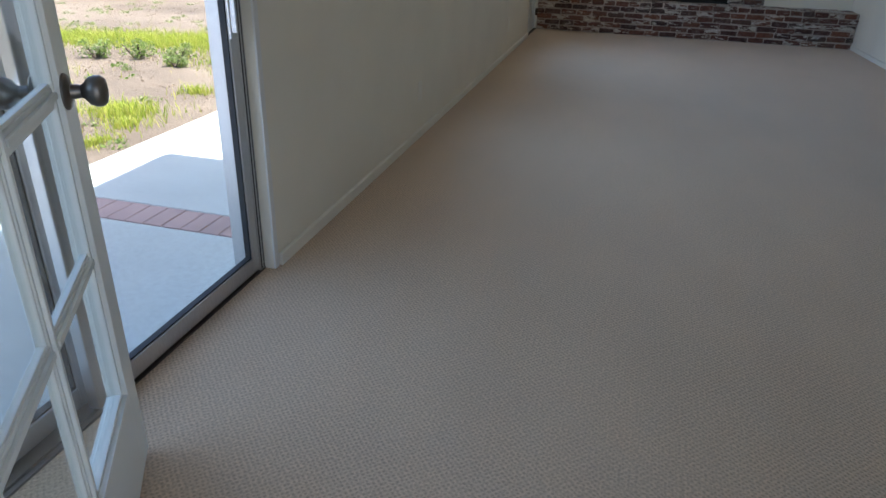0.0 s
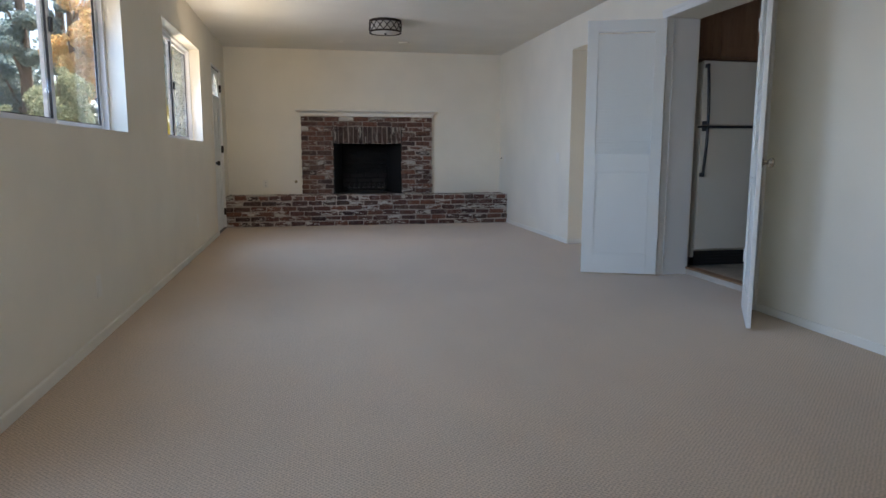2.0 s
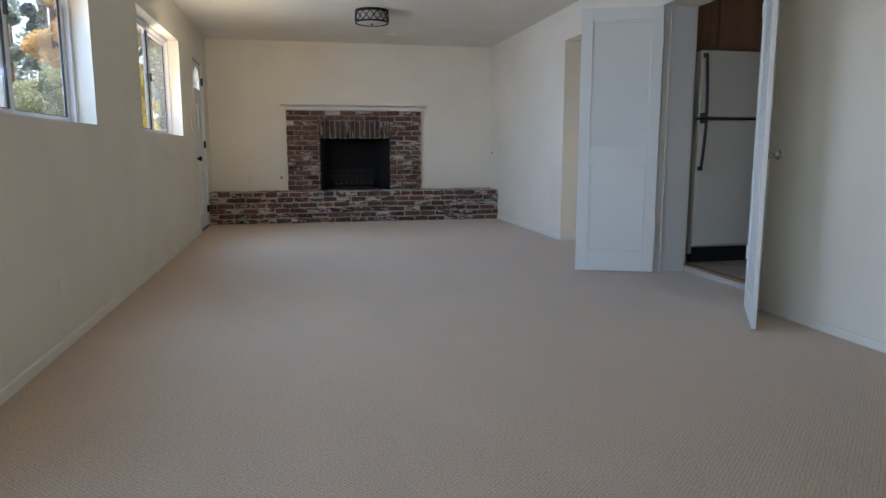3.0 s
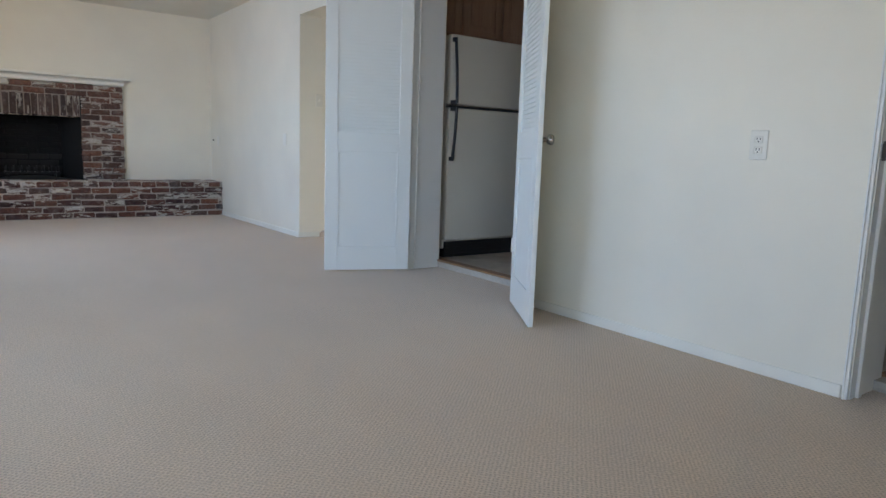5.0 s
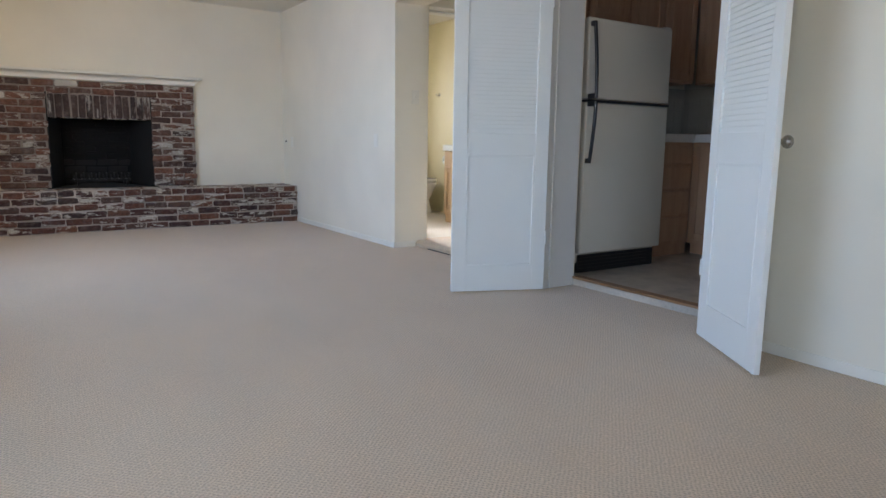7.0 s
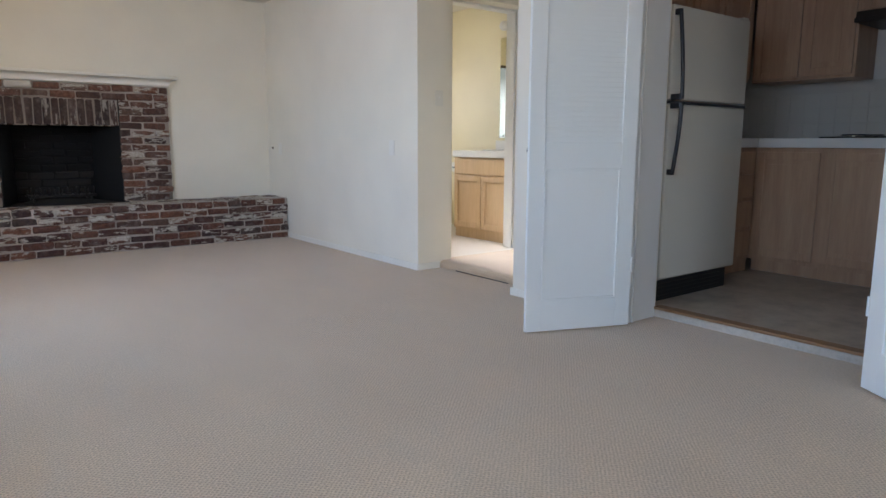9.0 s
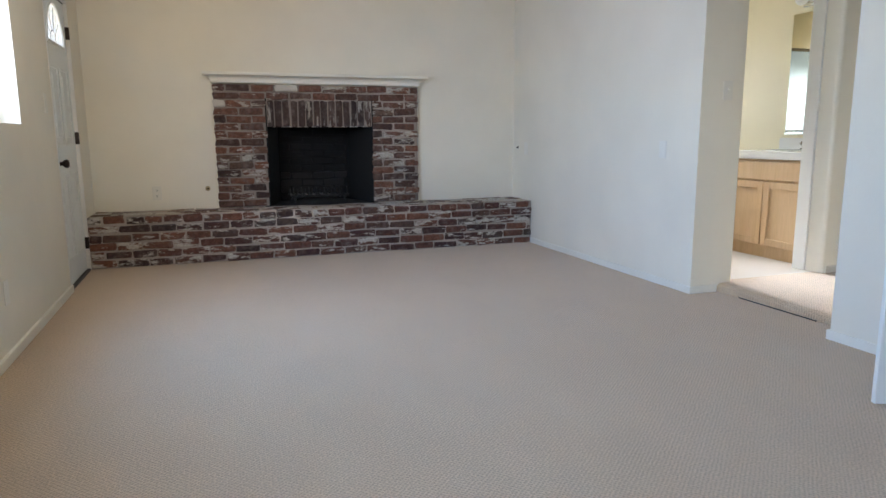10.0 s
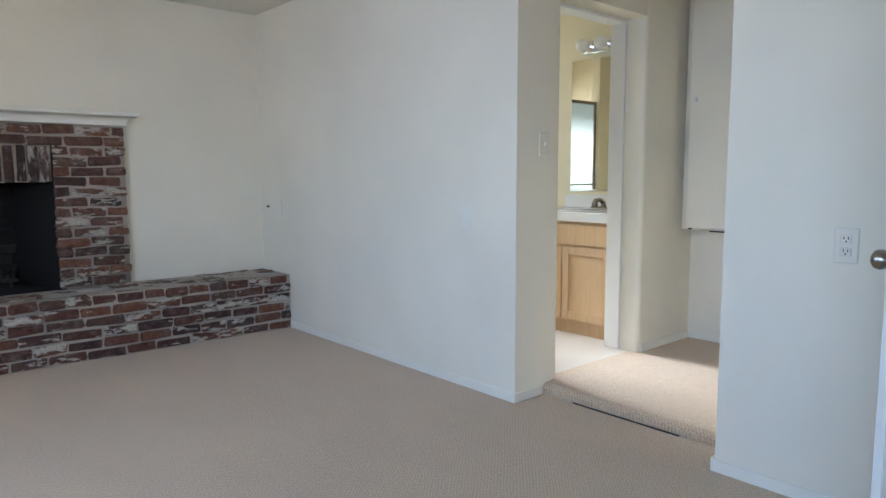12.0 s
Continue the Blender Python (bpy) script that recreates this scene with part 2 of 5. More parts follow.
def vinyl_material():
    m = material("kitchen_vinyl", (0.3, 0.26, 0.2), 0.3)
    p = place(m)
    n = noise_tex(m, p, 7, 6, 0.65)
    link(m, ramp(m, n, [(0.3, (0.28, 0.225, 0.17)), (0.5, (0.42, 0.345, 0.27)), (0.72, (0.54, 0.46, 0.37))]), bsdf(m).inputs["Base Color"])
    bump(m, n, 0.1, 0.003)
    return m


VINYL = vinyl_material()
BATHFLOOR = painted("bath_vinyl", (0.58, 0.52, 0.44), 0.35, 60, 0.1, 0.06)


def concrete_material(name, colour):
    m = material(name, colour, 0.88)
    p = place(m)
    big = ramp(m, noise_tex(m, p, 0.9, 6, 0.6), [(0.3, tuple(c * 0.86 for c in colour)), (0.7, tuple(c * 1.1 for c in colour))])
    fine = ramp(m, noise_tex(m, p, 40, 4, 0.7), [(0.25, (0.78, 0.78, 0.78)), (0.55, (1.0, 1.0, 1.0)), (0.8, (1.08, 1.07, 1.06))])
    link(m, mixed(m, 1.0, big, fine, 'MULTIPLY'), bsdf(m).inputs["Base Color"])
    bump(m, noise_tex(m, p, 70, 4, 0.7), 0.35, 0.004)
    return m


CONCRETE = concrete_material("patio_concrete", (0.64, 0.70, 0.66))
STEPCONC = concrete_material("step_concrete", (0.50, 0.45, 0.38))
PAVERRED = painted("patio_brick_red", (0.56, 0.40, 0.36), 0.9, 60, 0.5, 0.25)


def dirt_material():
    m = material("garden_soil", (0.2, 0.15, 0.1), 0.95)
    p = place(m)
    col = ramp(m, noise_tex(m, p, 0.55, 7, 0.62), [(0.30, (0.15, 0.12, 0.095)), (0.52, (0.26, 0.215, 0.17)), (0.75, (0.37, 0.315, 0.255))])
    bits = ramp(m, noise_tex(m, p, 34, 5, 0.75), [(0.3, (0.55, 0.54, 0.52)), (0.6, (1.05, 1.04, 1.0)), (0.8, (1.35, 1.3, 1.2))])
    link(m, mixed(m, 1.0, col, bits, 'MULTIPLY'), bsdf(m).inputs["Base Color"])
    bump(m, noise_tex(m, p, 22, 6, 0.75), 1.0, 0.03)
    return m


SOIL = dirt_material()


def leaf_material(name, stops):
    """Leaves: each leaf its own tone, a little light through it."""
    m = material(name, stops[0][1], 0.8)
    rnd = node(m, "ShaderNodeNewGeometry").outputs["Random Per Island"]
    link(m, ramp(m, rnd, stops), bsdf(m).inputs["Base Color"])
    bsdf(m).inputs["Specular IOR Level"].default_value = 0.2
    lit = node(m, "ShaderNodeBsdfTranslucent")
    link(m, bsdf(m).inputs["Base Color"].links[0].from_socket, lit.inputs[0])
    mix = node(m, "ShaderNodeMixShader")
    mix.inputs[0].default_value = 0.45
    link(m, bsdf(m).outputs[0], mix.inputs[1])
    link(m, lit.outputs[0], mix.inputs[2])
    link(m, mix.outputs[0], m.node_tree.nodes["Material Output"].inputs[0])
    return m


GRASS = leaf_material("grass_blades", [(0.0, (0.22, 0.32, 0.04)), (0.5, (0.38, 0.46, 0.07)), (1.0, (0.58, 0.56, 0.14))])
WEEDS = leaf_material("weed_leaves", [(0.0, (0.13, 0.22, 0.05)), (0.6, (0.26, 0.36, 0.11)), (1.0, (0.46, 0.48, 0.28))])
CONIFER = leaf_material("blue_green_needles", [(0.0, (0.10, 0.16, 0.17)), (0.6, (0.20, 0.29, 0.28)), (1.0, (0.36, 0.44, 0.40))])
AUTUMN = leaf_material("autumn_leaves", [(0.0, (0.66, 0.50, 0.22)), (0.45, (0.70, 0.56, 0.28)), (0.75, (0.70, 0.38, 0.20)), (1.0, (0.46, 0.46, 0.22))])
SHRUB = leaf_material("olive_shrub_leaves", [(0.0, (0.14, 0.18, 0.11)), (0.6, (0.25, 0.29, 0.18)), (1.0, (0.40, 0.42, 0.28))])
GOLD = leaf_material("golden_leaves", [(0.0, (0.36, 0.30, 0.03)), (0.6, (0.50, 0.40, 0.05)), (1.0, (0.24, 0.26, 0.05))])
LITTER = leaf_material("dry_litter", [(0.0, (0.16, 0.11, 0.07)), (0.5, (0.36, 0.28, 0.19)), (1.0, (0.58, 0.50, 0.38))])
BARK = wood_material("bark", (0.06, 0.045, 0.035), (0.14, 0.11, 0.085), 0.95, 2, False)
ROOFING = painted("roof_shingle", (0.10, 0.095, 0.09), 0.95, 60, 0.6, 0.3)

# ---- building blocks ----
def box(bm, x0, x1, y0, y1, z0, z1):
    v = [bm.verts.new((x, y, z)) for x in (x0, x1) for y in (y0, y1) for z in (z0, z1)]
    for f in ((0, 1, 3, 2), (4, 6, 7, 5), (0, 4, 5, 1), (2, 3, 7, 6), (0, 2, 6, 4), (1, 5, 7, 3)):
        bm.faces.new([v[i] for i in f])
    return v


def soft_box(x0, x1, y0, y1, z0, z1, r=0.004, segments=2):
    bm = bmesh.new()
    box(bm, x0, x1, y0, y1, z0, z1)
    bmesh.ops.recalc_face_normals(bm, faces=bm.faces)
    bmesh.ops.bevel(bm, geom=bm.edges[:], offset=r, segments=segments, affect='EDGES', profile=0.5)
    return bm


def boxes(*rows, r=0.0):
    """Several separate boxes in one mesh."""
    bm = bmesh.new()
    for row in rows:
        box(bm, *row)
    bmesh.ops.recalc_face_normals(bm, faces=bm.faces)
    if r:
        bmesh.ops.bevel(bm, geom=bm.edges[:], offset=r, segments=2, affect='EDGES', profile=0.5)
    return bm


def mesh_of(name, bm, mat, smooth=False):
    bmesh.ops.recalc_face_normals(bm, faces=bm.faces)
    me = bpy.data.meshes.new(name)
    bm.to_mesh(me)
    bm.free()
    me.materials.append(mat)
    if smooth:
        me.polygons.foreach_set("use_smooth", [True] * len(me.polygons))
        me.set_sharp_from_angle(angle=radians(38))
    return me


def part(name, bm, mat, parent=None, label="", smooth=False):
    ob = new(name, mesh_of(name, bm, mat, smooth))
    ob.parent = parent
    if label:
        ob["label"] = label
    return ob


def thing(name, label, category, group="", at=None, kind=""):
    ob = new(name)
    if at is not None:
        ob.matrix_world = at
    return tagged(ob, label, category, group, kind)


def structure(name, bm, mat, label="", category=""):
    return tagged(part(name, bm, mat), label, category, kind="structure")


def turned(profile, steps=24, axis='z'):
    """A lathe: rows of (radius, height) turned round an axis."""
    bm = bmesh.new()
    rings = []
    for r, h in profile:
        ring = []
        for i in range(steps):
            a = 2 * math.pi * i / steps
            c, s = r * math.cos(a), r * math.sin(a)
            ring.append(bm.verts.new({'z': (c, s, h), 'x': (h, c, s), 'y': (c, h, s)}[axis]))
        rings.append(ring)
    for a, b in zip(rings, rings[1:]):
        for i in range(steps):
            j = (i + 1) % steps
            bm.faces.new((a[i], a[j], b[j], b[i]))
    for ring in (rings[0], rings[-1]):
        bm.faces.new(ring)
    bmesh.ops.recalc_face_normals(bm, faces=bm.faces)
    return bm


def moved(bm, m):
    bmesh.ops.transform(bm, matrix=m, verts=bm.verts)
    return bm


def tube(points, r, sides=8):
    """A round bar along points."""
    bm = bmesh.new()
    rings = []
    pts = [Vector(p) for p in points]
    q, last = None, None
    for i, p in enumerate(pts):
        d = (pts[min(i + 1, len(pts) - 1)] - pts[max(i - 1, 0)]).normalized()
        q = d.to_track_quat('Z', 'Y') if q is None else last.rotation_difference(d) @ q
        last = d
        rr = r[i] if isinstance(r, (list, tuple)) else r
        rings.append([bm.verts.new(p + q @ Vector((rr * math.cos(2 * math.pi * k / sides), rr * math.sin(2 * math.pi * k / sides), 0))) for k in range(sides)])
    for a, b in zip(rings, rings[1:]):
        for k in range(sides):
            j = (k + 1) % sides
            bm.faces.new((a[k], a[j], b[j], b[k]))
    bm.faces.new(rings[0])
    bm.faces.new(rings[-1])
    bmesh.ops.recalc_face_normals(bm, faces=bm.faces)
    return bm


def wall_mesh(axis, p0, p1, a0, a1, z0, z1, openings=()):
    """A wall from p0 to p1 thick, running from a0 to a1 along the other axis; openings (a, a, z, z) go right through."""
    cuts_a = sorted({a0, a1, *[v for o in openings for v in o[:2] if a0 < v < a1]})
    cuts_z = sorted({z0, z1, *[v for o in openings for v in o[2:] if z0 < v < z1]})
    na, nz = len(cuts_a) - 1, len(cuts_z) - 1

    def solid(i, k):
        if not (0 <= i < na and 0 <= k < nz):
            return False
        ca, cz = (cuts_a[i] + cuts_a[i + 1]) / 2, (cuts_z[k] + cuts_z[k + 1]) / 2
        return not any(o[0] < ca < o[1] and o[2] < cz < o[3] for o in openings)

    bm = bmesh.new()
    verts = {}

    def v(s, i, k):
        key = (s, i, k)
        if key not in verts:
            p, a, z = (p0, p1)[s], cuts_a[i], cuts_z[k]
            verts[key] = bm.verts.new((p, a, z) if axis == 'x' else (a, p, z))
        return verts[key]

    for i in range(na):
        for k in range(nz):
            if not solid(i, k):
                continue
            for s in (0, 1):
                bm.faces.new([v(s, i, k), v(s, i + 1, k), v(s, i + 1, k + 1), v(s, i, k + 1)])
            for di, dk, e in ((-1, 0, ((i, k), (i, k + 1))), (1, 0, ((i + 1, k), (i + 1, k + 1))),
                              (0, -1, ((i, k), (i + 1, k))), (0, 1, ((i, k + 1), (i + 1, k + 1)))):
                if not solid(i + di, k + dk):
                    bm.faces.new([v(0, *e[0]), v(0, *e[1]), v(1, *e[1]), v(1, *e[0])])
    return bm


# ---- the plan, in metres ----
XL, XR, YS, YB, CEIL = -1.144, 2.73, 0.63, 10.137, 2.40     # carpeted room
XK = 3.01                                                   # inner face of the thick wall, kitchen side
UP = 0.053                                                  # kitchen, hall and bath floors
XO = -1.30                                                  # outer face of the west wall
SLIDER = (0.66, 2.335, -0.03, 2.05)
WIN1 = (3.22, 5.05, 1.112, 2.05)
WIN2 = (6.255, 8.055, 1.107, 2.05)
FRONT = (8.885, 9.70, -0.03, 2.035)
KITCH = (4.245, 5.455, 0.0, 2.035)
HALL = (6.333, 7.388, 0.0, 2.076)
LAUN = (1.62, 2.435, 0.0, 2.035)
ENTRY = (-0.58, 0.29, 0.0, 2.075)

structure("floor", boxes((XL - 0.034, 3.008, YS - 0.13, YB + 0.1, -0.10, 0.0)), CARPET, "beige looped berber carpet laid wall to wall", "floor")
structure("wall_west", wall_mesh('x', XO, XL, YS - 0.13, YB + 0.15, -0.15, CEIL, [SLIDER, WIN1, WIN2, FRONT]), WALL,
          "cream painted plaster wall with two windows", "wall")
structure("wall_north", wall_mesh('y', YB, YB + 0.15, XL, XR, 0.0, CEIL, [(0.298, 1.251, 0.40, 1.12)]), WALL,
          "cream painted wall around the fireplace", "wall")
structure("wall_east", wall_mesh('x', XR, XK, YS - 0.13, YB + 0.15, 0.0, CEIL, [KITCH, HALL, LAUN]), WALL,
          "cream painted thick wall with kitchen and hall openings", "wall")
structure("wall_south", wall_mesh('y', YS - 0.13, YS, XL, XR, 0.0, CEIL, [ENTRY]), WALL, "cream painted wall with the entry doorway", "wall")
structure("ceiling", boxes((XO, 5.3, YS - 0.13, YB + 0.15, CEIL, CEIL + 0.12)), CEILING, "off-white lightly textured plaster ceiling", "ceiling")

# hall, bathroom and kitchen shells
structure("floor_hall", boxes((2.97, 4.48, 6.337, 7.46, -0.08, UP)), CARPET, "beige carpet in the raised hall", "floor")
structure("floor_bath", boxes((XK, 4.56, 7.462, 9.96, -0.08, UP - 0.004)), BATHFLOOR, "pale vinyl bathroom floor", "floor")
structure("floor_kitchen", boxes((3.022, 5.06, 0.9, 6.25, -0.08, UP)), VINYL, "brown mottled sheet vinyl floor", "floor")
BATH = (3.082, 3.868, 2.085)


def bath_wall():
    """Plastered wall with a doorway whose hall-side corners are rounded off."""
    bm = bmesh.new()

    def prism(points, z0, z1):
        lo, hi = [[bm.verts.new((x, y, z)) for x, y in points] for z in (z0, z1)]
        bm.faces.new(lo)
        bm.faces.new(hi)
        for i in range(len(points)):
            j = (i + 1) % len(points)
            bm.faces.new((lo[i], lo[j], hi[j], hi[i]))
    r, steps = 0.028, 6
    a, b, top = BATH
    turn = [(math.sin(math.pi / 2 * k / steps), math.cos(math.pi / 2 * k / steps)) for k in range(steps + 1)]
    prism([(XK, 7.40)] + [(a - r + r * u, 7.40 + r - r * v) for u, v in turn] + [(a, 7.62), (XK, 7.62)], 0.0, CEIL)
    prism([(4.60, 7.40)] + [(b + r - r * u, 7.40 + r - r * v) for u, v in turn] + [(b, 7.62), (4.60, 7.62)], 0.0, CEIL)
    box(bm, a, b, 7.40, 7.62, top, CEIL)
    return bm


structure("wall_hall_bath", bath_wall(), WALL, "cream plaster wall with the bathroom doorway", "wall")
structure("wall_hall_end", wall_mesh('x', 4.48, 4.60, 6.25, 7.40, 0.0, CEIL, [(6.45, 7.33, 0.84, 2.395)]), WALL, "cream wall under the linen cupboard", "wall")
structure("wall_hall_south", wall_mesh('y', 6.25, 6.337, XK, 5.2, 0.0, CEIL), WALL, "cream wall between hall and kitchen", "wall")
structure("wall_bath_east", wall_mesh('x', 4.56, 4.68, 7.622, 10.09, 0.0, CEIL), BATHWALL, "pale yellow bathroom wall", "wall")
structure("wall_bath_north", wall_mesh('y', 9.96, 10.09, XK, 4.56, 0.0, CEIL, [(3.1, 3.9, 1.15, 1.95)]), BATHWALL, "pale yellow bathroom wall with a window", "wall")
structure("wall_bath_west", boxes((XK, XK + 0.02, 7.622, 9.958, UP, CEIL), (XK + 0.02, 3.226, 9.16, 9.25, UP, CEIL)), BATHWALL, "pale yellow bathroom wall", "wall")
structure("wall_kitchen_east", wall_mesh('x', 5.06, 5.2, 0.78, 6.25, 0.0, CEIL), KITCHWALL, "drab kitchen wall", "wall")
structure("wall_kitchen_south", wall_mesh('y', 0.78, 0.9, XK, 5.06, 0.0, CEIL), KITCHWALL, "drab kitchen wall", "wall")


def bullnose_step():
    """The carpet rolled over the edge of the raised hall floor."""
    bm = bmesh.new()
    prof = [(2.945, 0.0), (2.942, 0.015), (2.944, 0.032), (2.955, 0.047), (2.972, 0.0555), (3.0, 0.0565), (3.0, 0.0)]
    rows = [[bm.verts.new((x, y, z)) for x, z in prof] for y in (6.339, 6.7, 7.1, 7.390)]
    for a, b in zip(rows, rows[1:]):
        for k in range(len(prof) - 1):
            bm.faces.new((a[k], a[k + 1], b[k + 1], b[k]))
    bm.faces.new(rows[0])
    bm.faces.new(rows[-1])
    return bm


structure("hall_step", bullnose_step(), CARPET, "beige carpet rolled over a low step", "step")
# solid black strip paints in the shade of the gap at the step's foot
structure("hall_step_gap", boxes((2.938, 2.944, 6.60, 7.18, 0.0, 0.006)), DARKSLOT, "black strip standing for the shade in a gap along the carpet step", "gap")
structure("kitchen_step", boxes((3.0, 3.024, KITCH[0], KITCH[1], 0.0, UP - 0.012), r=0.003), STEPCONC, "pale painted riser under the kitchen threshold", "step")
structure("kitchen_threshold", boxes((2.992, 3.06, KITCH[0], KITCH[1], UP - 0.010, UP + 0.006), r=0.003), OAKSTRIP, "worn oak strip on the kitchen step", "threshold")
structure("laundry_step", boxes((2.93, 3.042, LAUN[0], LAUN[1], 0.0, UP - 0.012), r=0.003), STEPCONC, "pale riser under the laundry threshold", "step")
structure("laundry_threshold", boxes((3.0, 3.06, LAUN[0], LAUN[1], UP - 0.010, UP + 0.006), r=0.003), OAKSTRIP, "worn oak strip on the laundry step", "threshold")


def baseboard(x0, x1, y0, y1, z0=0.0, high=0.05):
    return structure("baseboard", soft_box(x0, x1, y0, y1, z0, z0 + high, 0.004), BASEPAINT, "low cream painted baseboard", "baseboard")


baseboard(XL + 0.001, XL + 0.019, 2.37, FRONT[0] - 0.002)
baseboard(XR - 0.014, XR - 0.001, 7.376, 9.70)
baseboard(XR - 0.014, XR - 0.001, 5.52, 6.346)
baseboard(XR - 0.014, XR - 0.001, 2.46, 4.18)
baseboard(XR - 0.001, 2.935, 7.374, 7.387)
baseboard(XR - 0.001, 2.935, 6.338, 6.351)
baseboard(3.90, 4.466, 7.386, 7.399, UP)
baseboard(4.467, 4.479, 6.338, 7.386, UP)
baseboard(XL + 0.016, -0.70, YS + 0.001, YS + 0.014)
baseboard(0.33, XR - 0.016, YS + 0.001, YS + 0.014)


def casing(axis, face, out, a0, a1, top, foot, width=0.06):
    """Door trim round an opening: two legs and a head, each with a raised back band."""
    def leg(lo, hi, z0, z1, band):
        rows = []
        for p, q, c0, c1 in ((0.0, 0.012, lo, hi), (0.012, 0.019, *band)):
            f0, f1 = sorted((face + out * p, face + out * q))
            rows.append((f0, f1, c0, c1, z0, z1) if axis == 'x' else (c0, c1, f0, f1, z0, z1))
        return boxes(*rows, r=0.002)
    structure("door_trim", leg(a0 - width, a0, foot, top, (a0 - width, a0 - width * 0.6)), TRIM, "white painted door casing", "trim")
    structure("door_trim", leg(a1, a1 + width, foot, top, (a1 + width * 0.6, a1 + width)), TRIM, "white painted door casing", "trim")
    head = []
    for p, q, c0, c1 in ((0.0, 0.012, top + 0.0005, top + width), (0.012, 0.019, top + width * 0.6, top + width)):
        f0, f1 = sorted((face + out * p, face + out * q))
        head.append((f0, f1, a0 - width, a1 + width, c0, c1) if axis == 'x' else (a0 - width, a1 + width, f0, f1, c0, c1))
    structure("door_trim", boxes(*head, r=0.002), TRIM, "white painted door casing", "trim")


casing('x', XR, -1, KITCH[0], KITCH[1], KITCH[3], 0.0)
casing('x', XR, -1, LAUN[0], LAUN[1], LAUN[3], 0.0, 0.018)
structure("door_jamb", boxes((BATH[1] - 0.020, BATH[1] - 0.001, 7.53, 7.635, UP, BATH[2] - 0.02), (BATH[0] + 0.001, BATH[0] + 0.016, 7.53, 7.635, UP, BATH[2] - 0.02),
                            (BATH[0] + 0.001, BATH[1] - 0.001, 7.53, 7.635, BATH[2] - 0.02, BATH[2] - 0.001), r=0.003), TRIM, "white bathroom door jamb", "trim")
structure("door_jamb", boxes((XR + 0.05, XR + 0.065, KITCH[0] + 0.001, KITCH[0] + 0.014, 0.0, 2.02), (XR + 0.05, XR + 0.065, KITCH[1] - 0.014, KITCH[1] - 0.001, 0.0, 2.02),
          r=0.002), TRIM, "white door stop", "trim")
for y, out, high in ((KITCH[0], 1, 2.032), (KITCH[1], -1, 2.032), (LAUN[1], -1, 2.032)):
    structure("door_jamb", boxes((XR + 0.001, XK - 0.012, *sorted((y + out * 0.0005, y + out * 0.004)), 0.0, high)), TRIM, "white painted jamb lining", "trim")
structure("door_jamb", boxes((XR + 0.045, XR + 0.075, LAUN[1] - 0.016, LAUN[1] - 0.001, 0.0, 2.02), r=0.003), TRIM, "white door stop", "trim")

# outside shell
structure("roof", boxes((-1.32, 5.7, 4.07, 10.8, 2.56, 2.70), (-1.69, 5.7, -1.0, 4.07, 2.56, 2.70)), ROOFING, "dark shingle roof with an eave", "roof")
ground = structure("ground", boxes((-160, 160, -160, 160, -0.30, -0.125)), SOIL, "bare brown garden soil with stones", "ground")
structure("patio", boxes((-2.86, XO, 2.94, 9.9, -0.3, -0.10), (-2.86, XO, -4.0, 2.72, -0.3, -0.10), r=0.006), CONCRETE, "pale concrete patio slabs", "pavement")
structure("patio_entry", boxes((XO, 5.0, -4.0, YS - 0.13, -0.3, -0.02)), CONCRETE, "pale concrete outside the entry", "pavement")

# ---- windows and sliding door ----
def slide_window(name, y0, y1, z0, z1, mid, label):
    """Aluminium sliding window set to the outside of the wall: outer frame, two sashes, a catch."""
    win = thing(name, label, "window", kind="structure")
    xo, xi = XO, XO + 0.056
    part("window_frame", boxes((xo, xi, y0, y0 + 0.028, z0, z1), (xo, xi, y1 - 0.028, y1, z0, z1),
                               (xo, xi, y0 + 0.028, y1 - 0.028, z0, z0 + 0.010), (xo, xi, y0 + 0.028, y1 - 0.028, z1 - 0.026, z1), r=0.002), WINFRAME, win)
    for k, (a, b, x) in enumerate(((y0 + 0.03, mid + 0.019, xo + 0.030), (mid - 0.019, y1 - 0.03, xo + 0.006))):
        sash = part("sash", boxes((x, x + 0.02, a, a + 0.036, z0 + 0.011, z1 - 0.028), (x, x + 0.02, b - 0.036, b, z0 + 0.011, z1 - 0.028),
                                  (x, x + 0.02, a + 0.036, b - 0.036, z0 + 0.011, z0 + 0.036), (x, x + 0.02, a + 0.036, b - 0.036, z1 - 0.06, z1 - 0.028), r=0.002), WINFRAME, win)
        part("gasket", boxes((x + 0.004, x + 0.016, a + 0.036, a + 0.041, z0 + 0.036, z1 - 0.06), (x + 0.004, x + 0.016, b - 0.041, b - 0.036, z0 + 0.036, z1 - 0.06),
                             (x + 0.004, x + 0.016, a + 0.041, b - 0.041, z0 + 0.036, z0 + 0.040)), DARKSLOT, sash, "dark glazing strip")
        pane = part("pane", boxes((x + 0.008, x + 0.012, a + 0.04, b - 0.04, z0 + 0.034, z1 - 0.058)), GLASS, sash)
        pane.visible_shadow = False
    part("catch", soft_box(xo + 0.050, xo + 0.066, mid - 0.012, mid + 0.012, (z0 + z1) / 2 - 0.02, (z0 + z1) / 2 + 0.05, 0.003), BLACKPLASTIC, win, "small black latch")
    return win


slide_window("window_1", *WIN1, 4.15, "aluminium sliding window in a deep plaster reveal")
slide_window("window_2", *WIN2, 7.14, "aluminium sliding window near the fireplace")


